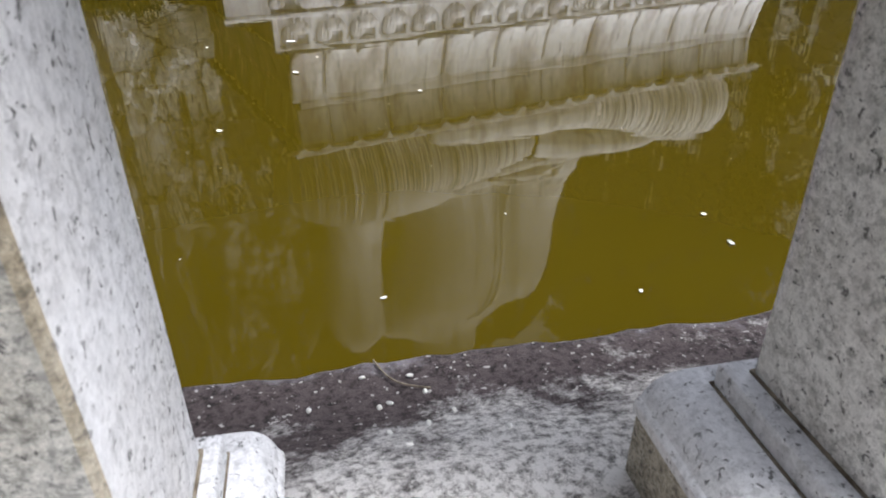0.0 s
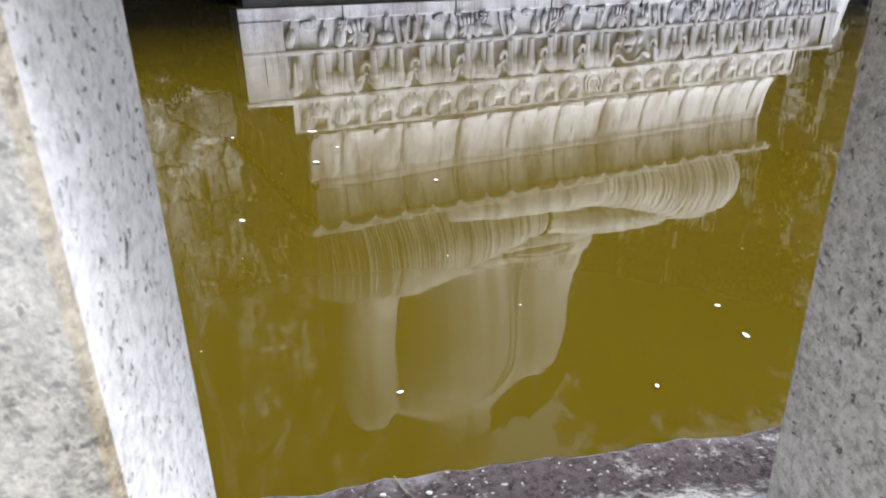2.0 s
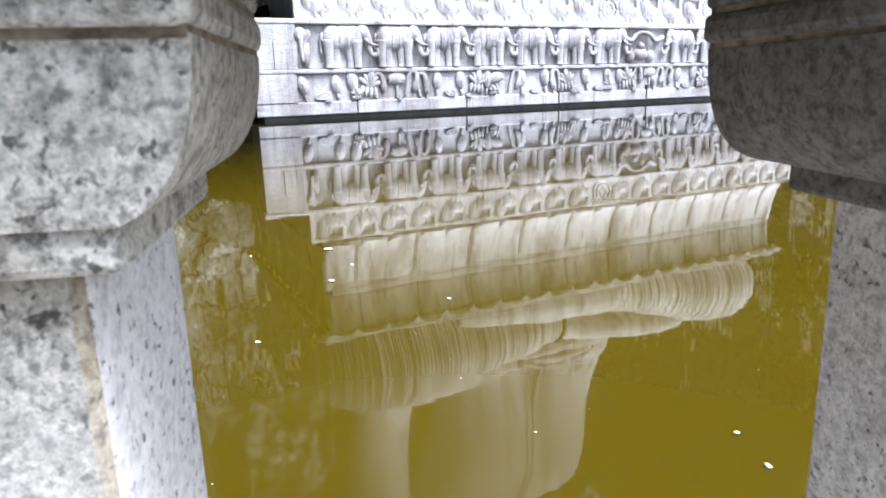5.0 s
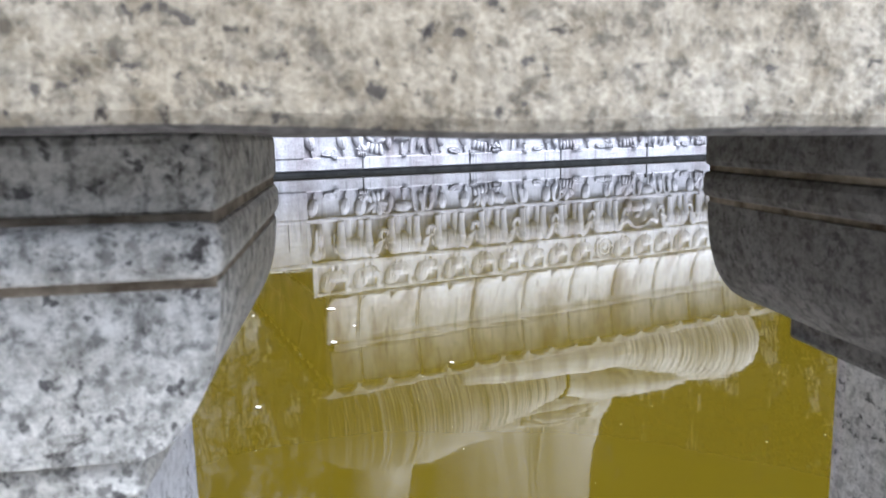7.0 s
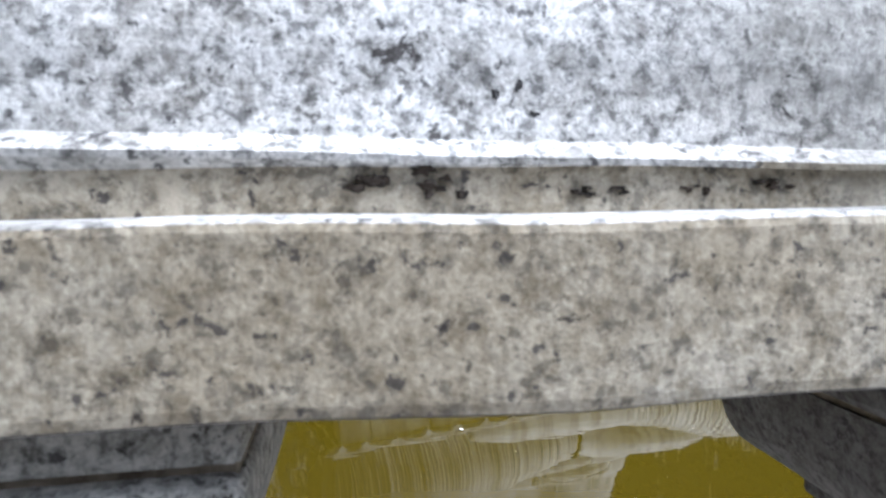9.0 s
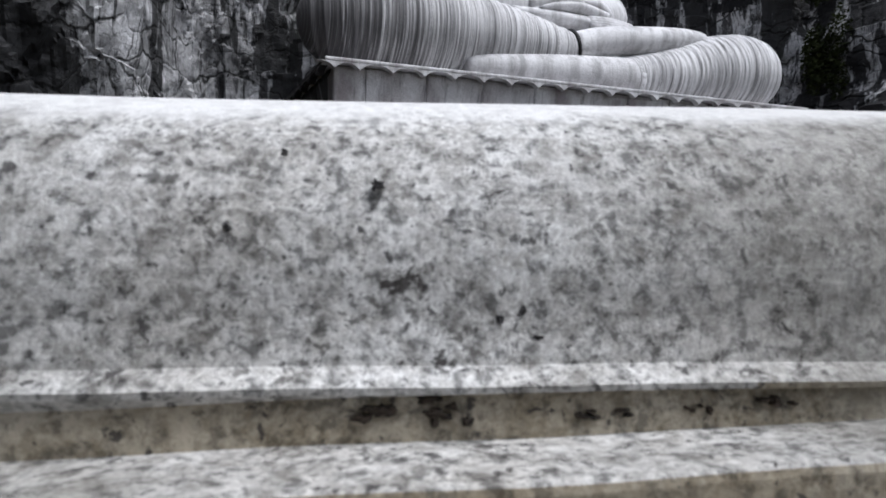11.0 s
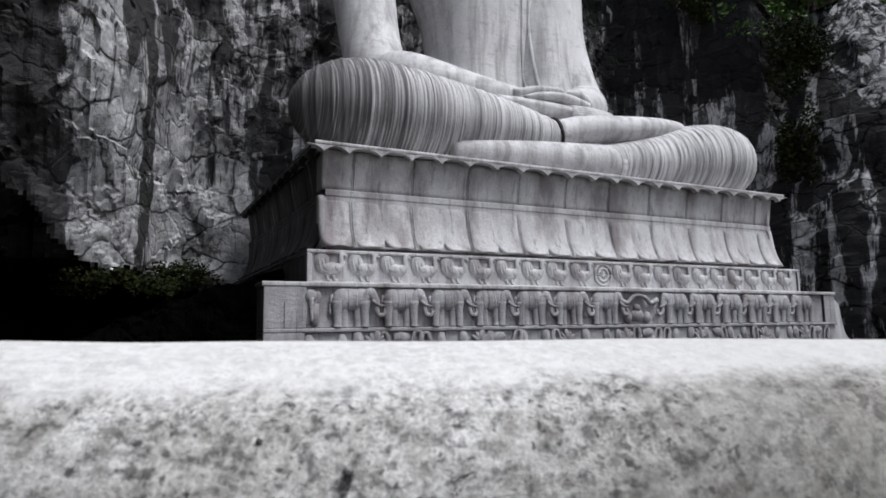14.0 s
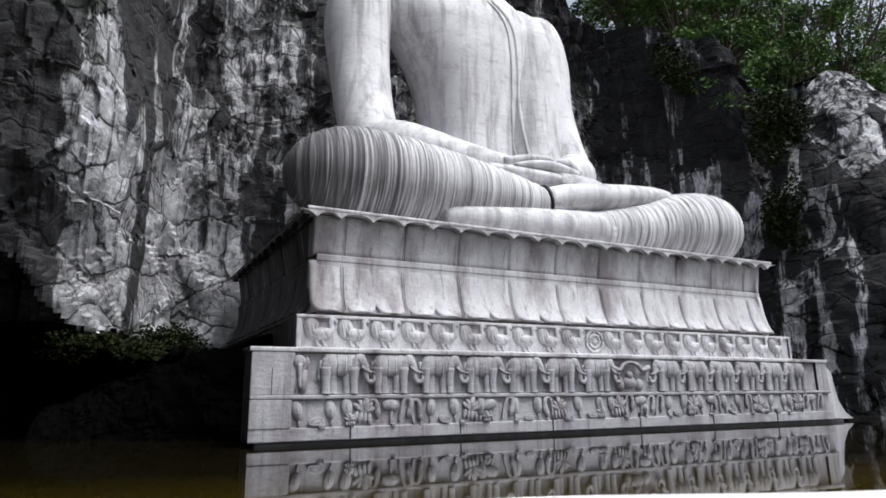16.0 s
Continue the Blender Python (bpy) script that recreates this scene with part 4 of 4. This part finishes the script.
for i in range(20):
    nm, me = KINDS[(1, 2, 1, 0)[i % 4]]
    relief(nm, me, 0.2 + 0.98 * i + order.uniform(-0.2, 0.2), -0.77, 0.40, order.random() < 0.5, order.uniform(0.5, 0.8))


# ---- the seated statue: one mesh ----
def statue():
    bm = bmesh.new()
    # folded legs with pleats
    tube(bm, [(0.15, 2.6, 7.9, 0.5), (0.6, 2.2, 7.9, 1.25), (1.6, 1.9, 7.92, 1.62), (3.0, 1.75, 7.9, 1.62), (5.0, 1.6, 7.9, 1.33), (7.2, 1.5, 7.85, 0.98), (9.0, 1.45, 7.8, 0.62)], 40, 64, 0.030, 3.2, 1.0, 1)
    tube(bm, [(19.1, 2.6, 7.85, 0.5), (18.6, 2.2, 7.85, 1.2), (17.6, 1.9, 7.85, 1.55), (15.8, 1.75, 7.7, 1.45), (13.6, 1.5, 7.35, 1.05), (11.0, 1.3, 7.0, 0.72)], 40, 64, 0.030, 3.2, 1.0, 1)
    tube(bm, [(11.6, 1.3, 7.05, 0.74), (9.0, 1.1, 6.95, 0.62), (6.5, 0.95, 6.85, 0.5), (4.9, 0.9, 6.75, 0.4), (4.6, 0.9, 6.72, 0.2)], 18, 5)
    tube(bm, [(8.9, 1.45, 7.85, 0.62), (10.2, 1.4, 8.2, 0.66), (12.2, 1.4, 8.5, 0.62), (14.0, 1.5, 8.8, 0.5), (15.2, 1.6, 8.95, 0.35), (15.5, 1.6, 9.0, 0.15)], 18, 5, flat=0.85)
    # hem at the ankle
    tube(bm, [(8.92 + 0.05 * math.sin(2 * q), 1.44 + 0.66 * math.cos(q), 7.83 + 0.66 * math.sin(q), 0.07) for q in np.linspace(0, 2 * math.pi, 21)], 7, 1, mat=2)
    ellipsoid(bm, (9.6, 5.4, 7.4), (7.2, 4.4, 1.9), 32, 16)
    for s, k in ((-1, 1.0), (1, 0.84)):
        tube(bm, [(9.6 + s * 8.0, 2.2, 7.8, 1.55), (9.6 + s * 6.5, 5.0, 8.0, 1.8), (9.6 + s * 3.5, 8.0, 8.2, 2.0)], 24, 5)
        # arms
        tube(bm, [(9.6 + k * s * 4.3, 8.5, 20.1, 0.5), (9.6 + k * s * 5.0, 8.4, 19.4, 1.35), (9.6 + k * s * 5.4, 8.2, 17.5, 1.5), (9.6 + k * s * 5.4, 7.8, 15.0, 1.32), (9.6 + k * s * 5.4, 7.0, 12.6, 1.22), (9.6 + k * s * 5.3, 6.2, 11.0, 1.2), (9.6 + k * s * 4.6, 5.4, 10.4, 1.05)], 24, 6)
        tube(bm, [(9.6 + k * s * 5.6, 6.3, 11.0, 0.9), (9.6 + k * s * 4.6, 5.2, 10.7, 1.05), (9.6 + k * s * 2.6, 3.9, 10.0, 0.8), (9.6 + k * s * 0.9, 3.0, 9.5, 0.6)], 20, 6)
    tube(bm, [(7.6, 3.1, 9.45, 0.55), (9.2, 2.7, 9.3, 0.6), (10.6, 2.6, 9.25, 0.5), (11.4, 2.6, 9.2, 0.2)], 16, 4, flat=0.55)
    tube(bm, [(11.4, 2.9, 9.7, 0.55), (10.2, 2.6, 9.75, 0.55), (9.2, 2.5, 9.7, 0.4), (8.5, 2.5, 9.6, 0.15)], 16, 4, flat=0.5)
    # torso, neck and a plain head
    rows = [(7.6, 3.9, 2.6), (9.0, 3.4, 2.4), (11.0, 2.6, 2.15), (12.5, 2.45, 2.1), (14.5, 2.75, 2.25), (16.5, 3.3, 2.4), (18.2, 4.0, 2.3), (19.4, 4.5, 1.9), (20.2, 3.6, 1.5), (20.7, 2.4, 1.4), (21.2, 1.9, 1.4), (22.4, 1.85, 1.45)]
    rings = []
    zs = np.linspace(7.6, 22.4, 60)
    for z in zs:
        rx, ry = np.interp(z, [r[0] for r in rows], [r[1] for r in rows]), np.interp(z, [r[0] for r in rows], [r[2] for r in rows])
        ring = []
        for j in range(48):
            a = 2 * math.pi * j / 48
            waist = 0.85 * ease(18.6, 15.0, z) * max(-math.cos(a), 0) ** 2 + 1.5 * ease(20.0, 18.0, z) * max(math.cos(a), 0) ** 2
            ring.append(bm.verts.new((9.25 + waist + rx * math.cos(a), 8.3 + ry * math.sin(a) * (1.0 if math.sin(a) < 0 else 0.8), z)))
        rings.append(ring)
    for a, b in zip(rings, rings[1:]):
        for j in range(48):
            bm.faces.new((a[j], a[(j + 1) % 48], b[(j + 1) % 48], b[j]))
    bm.faces.new(rings[0][::-1])
    bm.faces.new(rings[-1])
    ellipsoid(bm, (9.25, 8.0, 24.6), (2.05, 2.2, 2.9), 28, 18)
    ellipsoid(bm, (9.25, 8.4, 27.4), (1.0, 1.0, 0.9), 18, 10)
    tube(bm, [(12.6, 8.5, 20.1, 0.9), (12.9, 8.2, 18.4, 1.75), (12.9, 8.05, 15.5, 2.0), (12.9, 7.8, 12.5, 2.0), (12.9, 7.3, 10.0, 2.0)], 28, 8)
    # hem of the robe down the chest, lying on the body
    def body_front(u, z):
        rx, ry = np.interp(z, [r[0] for r in rows], [r[1] for r in rows]), np.interp(z, [r[0] for r in rows], [r[2] for r in rows])
        c = min(max((u - 9.25) / rx, 0.0), 1.0)
        for _ in range(12):                       # undo the widening of the body on this side
            c = min(max((u - 9.25 - 1.5 * ease(20.0, 18.0, z) * c * c) / rx, 0.0), 1.0)
        v = 8.3 - ry * math.sqrt(max(1 - c * c, 0.0))
        cv, cr = np.interp(z, (10.0, 12.5, 15.5, 18.4, 20.1), (7.3, 7.8, 8.05, 8.2, 8.5)), np.interp(z, (10.0, 15.5, 18.4, 20.1), (2.0, 2.0, 1.75, 0.9))
        return min(v, cv - math.sqrt(max(cr * cr - (u - 12.9) ** 2, 0.0)) if abs(u - 12.9) < cr else v)

    for du, r in ((-0.42, 0.06), (0.0, 0.08)):
        line = [(float(np.interp(z, (9.8, 11.6, 13.5, 15.5, 17.7, 18.8, 19.6), (12.0, 11.75, 11.60, 11.55, 11.35, 10.95, 10.1))) + du, z) for z in np.linspace(9.8, 19.6, 16)]
        tube(bm, [(u, body_front(u, z) - 0.01, z, r) for u, z in line], 8, 3)
    # thumbs and fingers of the two hands laid one on the other
    for i in range(4):
        tube(bm, [(10.4, 2.35 - 0.10 * i, 9.42 - 0.13 * i, 0.15), (11.3, 2.15 - 0.10 * i, 9.36 - 0.13 * i, 0.15), (12.1, 2.05 - 0.06 * i, 9.26 - 0.12 * i, 0.12), (12.4, 2.05, 9.22 - 0.11 * i, 0.04)], 8, 3)
    tube(bm, [(8.2, 2.7, 9.75, 0.2), (9.2, 2.4, 9.98, 0.17), (10.0, 2.35, 10.0, 0.13), (10.3, 2.35, 9.98, 0.05)], 8, 3)
    tube(bm, [(11.7, 2.7, 9.85, 0.2), (11.0, 2.4, 10.02, 0.17), (10.4, 2.35, 10.02, 0.05)], 8, 3)
    return bm


thing("seated_statue", statue(), [STATUE, PLEAT, ALGAE_SHADE], "colossal pale granite seated figure with pleated robe on pedestal", "statue", smooth=True, m=PED)


# ---- trees, bushes and hanging growth on the rock ----
def leaves(bm, centre, radius, count, size, rnd):
    for _ in range(count):
        while True:
            p = Vector((rnd.uniform(-1, 1), rnd.uniform(-1, 1), rnd.uniform(-1, 1)))
            if 0.25 < p.length < 1:
                break
        p = Vector(centre) + Vector((p.x * radius[0], p.y * radius[1], p.z * radius[2]))
        a = Vector((rnd.gauss(0, 1), rnd.gauss(0, 1), rnd.gauss(0, 0.6))).normalized()
        b = a.cross(Vector((rnd.gauss(0, 1), rnd.gauss(0, 1), rnd.gauss(0, 1)))).normalized()
        s = size * rnd.uniform(0.6, 1.3)
        vs = [bm.verts.new(p + a * s * i + b * s * j) for i, j in ((-1, 0), (0, -0.45), (1, 0), (0, 0.45))]
        bm.faces.new(vs)


def tree(seed, base, height, spread, clumps, per, size):
    rnd = random.Random(seed)
    t = empty("tree", "leafy green tree growing on top of the cliff", "tree", PED @ pose(*base), "trees on the cliff")
    bm = bmesh.new()
    top = (spread * rnd.uniform(-0.2, 0.2), spread * rnd.uniform(-0.2, 0.0), height)
    tube(bm, [(0, 0, -2, 0.4), (top[0] * 0.3, 0, height * 0.4, 0.28), (*top[:2], height * 0.8, 0.12)], 8, 4)
    ends = []
    for i in range(clumps):
        a, r = rnd.uniform(0, 2 * math.pi), spread * math.sqrt(rnd.random())
        e = (r * math.cos(a), r * math.sin(a), height * rnd.uniform(0.36, 1.05) - 0.25 * r)
        ends.append(e)
        if i % 2 == 0:
            z0 = height * rnd.uniform(0.2, 0.5)
            tube(bm, [(0, 0, z0, 0.14), (e[0] * 0.5, e[1] * 0.5, (z0 + e[2]) / 2 + 0.4, 0.09), (*e, 0.03)], 6, 3)
    part("trunk", bm, BARK, t, "", True)
    bm = bmesh.new()
    for e in ends:
        k = rnd.uniform(0.7, 1.3)
        leaves(bm, e, (1.15 * k, 1.15 * k, 0.6 * k), per, size, rnd)
    part("crown", bm, LEAF, t)
    return t


for seed, base, height, spread, clumps in (
        (1, (26.5, 14.5, 23.5), 11.5, 4.2, 52), (2, (30.0, 12.5, 20.0), 10.5, 4.6, 50), (3, (34.0, 12.5, 17.5), 15.0, 5.2, 76), (4, (39.5, 11.5, 16.0), 18.0, 5.8, 90),
        (5, (46.0, 11.0, 14.0), 23.0, 6.3, 76), (6, (33.0, 20.0, 27.0), 17.0, 5.4, 60), (7, (39.5, 20.0, 24.0), 20.0, 6.0, 60), (8, (48.0, 19.0, 21.0), 20.0, 6.0, 56),
        (9, (55.0, 14.0, 14.0), 22.0, 6.0, 50), (10, (28.5, 9.5, 15.5), 6.0, 3.6, 36), (11, (44.0, 15.0, 16.0), 20.5, 5.6, 50), (12, (51.0, 16.0, 15.0), 20.0, 5.6, 44)):
    tree(seed, base, height, spread, clumps, 185, 0.165)


def bush(name, label, seed, centre, radius, count, size):
    rnd = random.Random(seed)
    bm = bmesh.new()
    for _ in range(7):
        c = (radius[0] * rnd.uniform(-0.7, 0.7), radius[1] * rnd.uniform(-0.7, 0.7), radius[2] * rnd.uniform(-0.5, 0.6))
        leaves(bm, c, (radius[0] * 0.5, radius[1] * 0.5, radius[2] * 0.6), count // 7, size, rnd)
    return thing(name, bm, BUSH, label, "bush", m=PED @ pose(*centre))


bush("bush", "dark green bush on the rock shelf above the pond", 11, (-4.6, 6.6, 2.75), (1.8, 0.9, 0.45), 1500, 0.09)
bush("bush", "dark green bush on the rock shelf above the pond", 12, (-2.2, 9.0, 3.4), (1.6, 0.8, 0.7), 1500, 0.09)
for seed, centre, radius, count in ((13, (26.0, 3.6, 9.5), (1.5, 0.9, 2.6), 3200), (15, (26.8, 4.5, 15.0), (2.2, 1.2, 2.4), 4200), (16, (24.6, 8.0, 20.0), (2.4, 1.2, 2.0), 4200)):
    bush("bush", "dark creepers hanging on the cliff beside the statue", seed, centre, radius, count, 0.12)

# ---- petals and scum floating on the pond ----
rnd = random.Random(21)
SPOTS = [(-0.33, 2.18, 0.022), (-0.08, 2.86, 0.03), (0.40, 2.49, 0.018), (0.094, 1.10, 0.012), (0.916, 1.165, 0.02), (0.93, 1.31, 0.014), (0.44, 1.41, 0.008), (-0.10, 3.45, 0.05), (0.02, 3.1, 0.014), (-0.5, 3.4, 0.02), (0.62, 1.02, 0.012)]
for x, y, s in SPOTS:
    x, y, s = 1.010 * x, 1.010 * y, 0.62 * s
    bm = bmesh.new()
    n = 9
    ring = [bm.verts.new((s * math.cos(2 * math.pi * i / n) * rnd.uniform(0.7, 1.2), s * 0.6 * math.sin(2 * math.pi * i / n) * rnd.uniform(0.7, 1.2), rnd.uniform(0.001, 0.003))) for i in range(n)]
    bm.faces.new(ring)
    bmesh.ops.solidify(bm, geom=bm.faces[:], thickness=0.002)
    thing("floating_petal", bm, FLAKE, "small pale petal floating on the pond", "petal", "petals on the water", m=pose(x, y, 0.003, 0, 0, rnd.uniform(0, 360)))
bm = bmesh.new()
for _ in range(150):
    x, y = rnd.uniform(-1.5, 4), rnd.uniform(0.8, 6)
    s = rnd.uniform(0.001, 0.0022)
    ring = [bm.verts.new((x + s * math.cos(2 * math.pi * i / 5), y + s * math.sin(2 * math.pi * i / 5), 0.003)) for i in range(5)]
    bm.faces.new(ring)
thing("floating_scum", bm, FLAKE, "scattered pale flecks drifting on the pond surface", "debris", kind="stuff")

# ---- litter on the kerb ----
def kerb_top(y):
    return 0.388 + 0.045 * ease(0.41, 0.28, y)


for x, y in ((0.057, 0.432), (0.067, 0.410), (0.036, 0.401), (0.027, 0.397), (0.085, 0.376), (-0.030, 0.406), (0.030, 0.350), (0.041, 0.324), (0.016, 0.437), (0.061, 0.358), (0.116, 0.330), (0.196, 0.412)):
    bm = bmesh.new()
    bmesh.ops.create_icosphere(bm, subdivisions=2, radius=1.0)
    for vert in bm.verts:
        vert.co *= 0.8 + 0.35 * rnd.random()
        vert.co = Vector((vert.co.x * 0.0034, vert.co.y * 0.0022, vert.co.z * 0.0012))
    thing("pebble", bm, FLAKE, "small chalky white pebble on the concrete kerb", "pebble", "pebbles on the kerb", smooth=True, m=pose(x, y, kerb_top(y) + 0.0008, 0, 0, rnd.uniform(0, 180)))
bm = bmesh.new()
tube(bm, [(x, y, kerb_top(y) + 0.002, 0.00018) for x, y in ((0.028, 0.457), (0.036, 0.437), (0.046, 0.424), (0.060, 0.416), (0.072, 0.412))], 6, 5)
thing("thread", bm, MORTAR, "thin pale brown thread lying curved on the kerb", "thread", smooth=True)
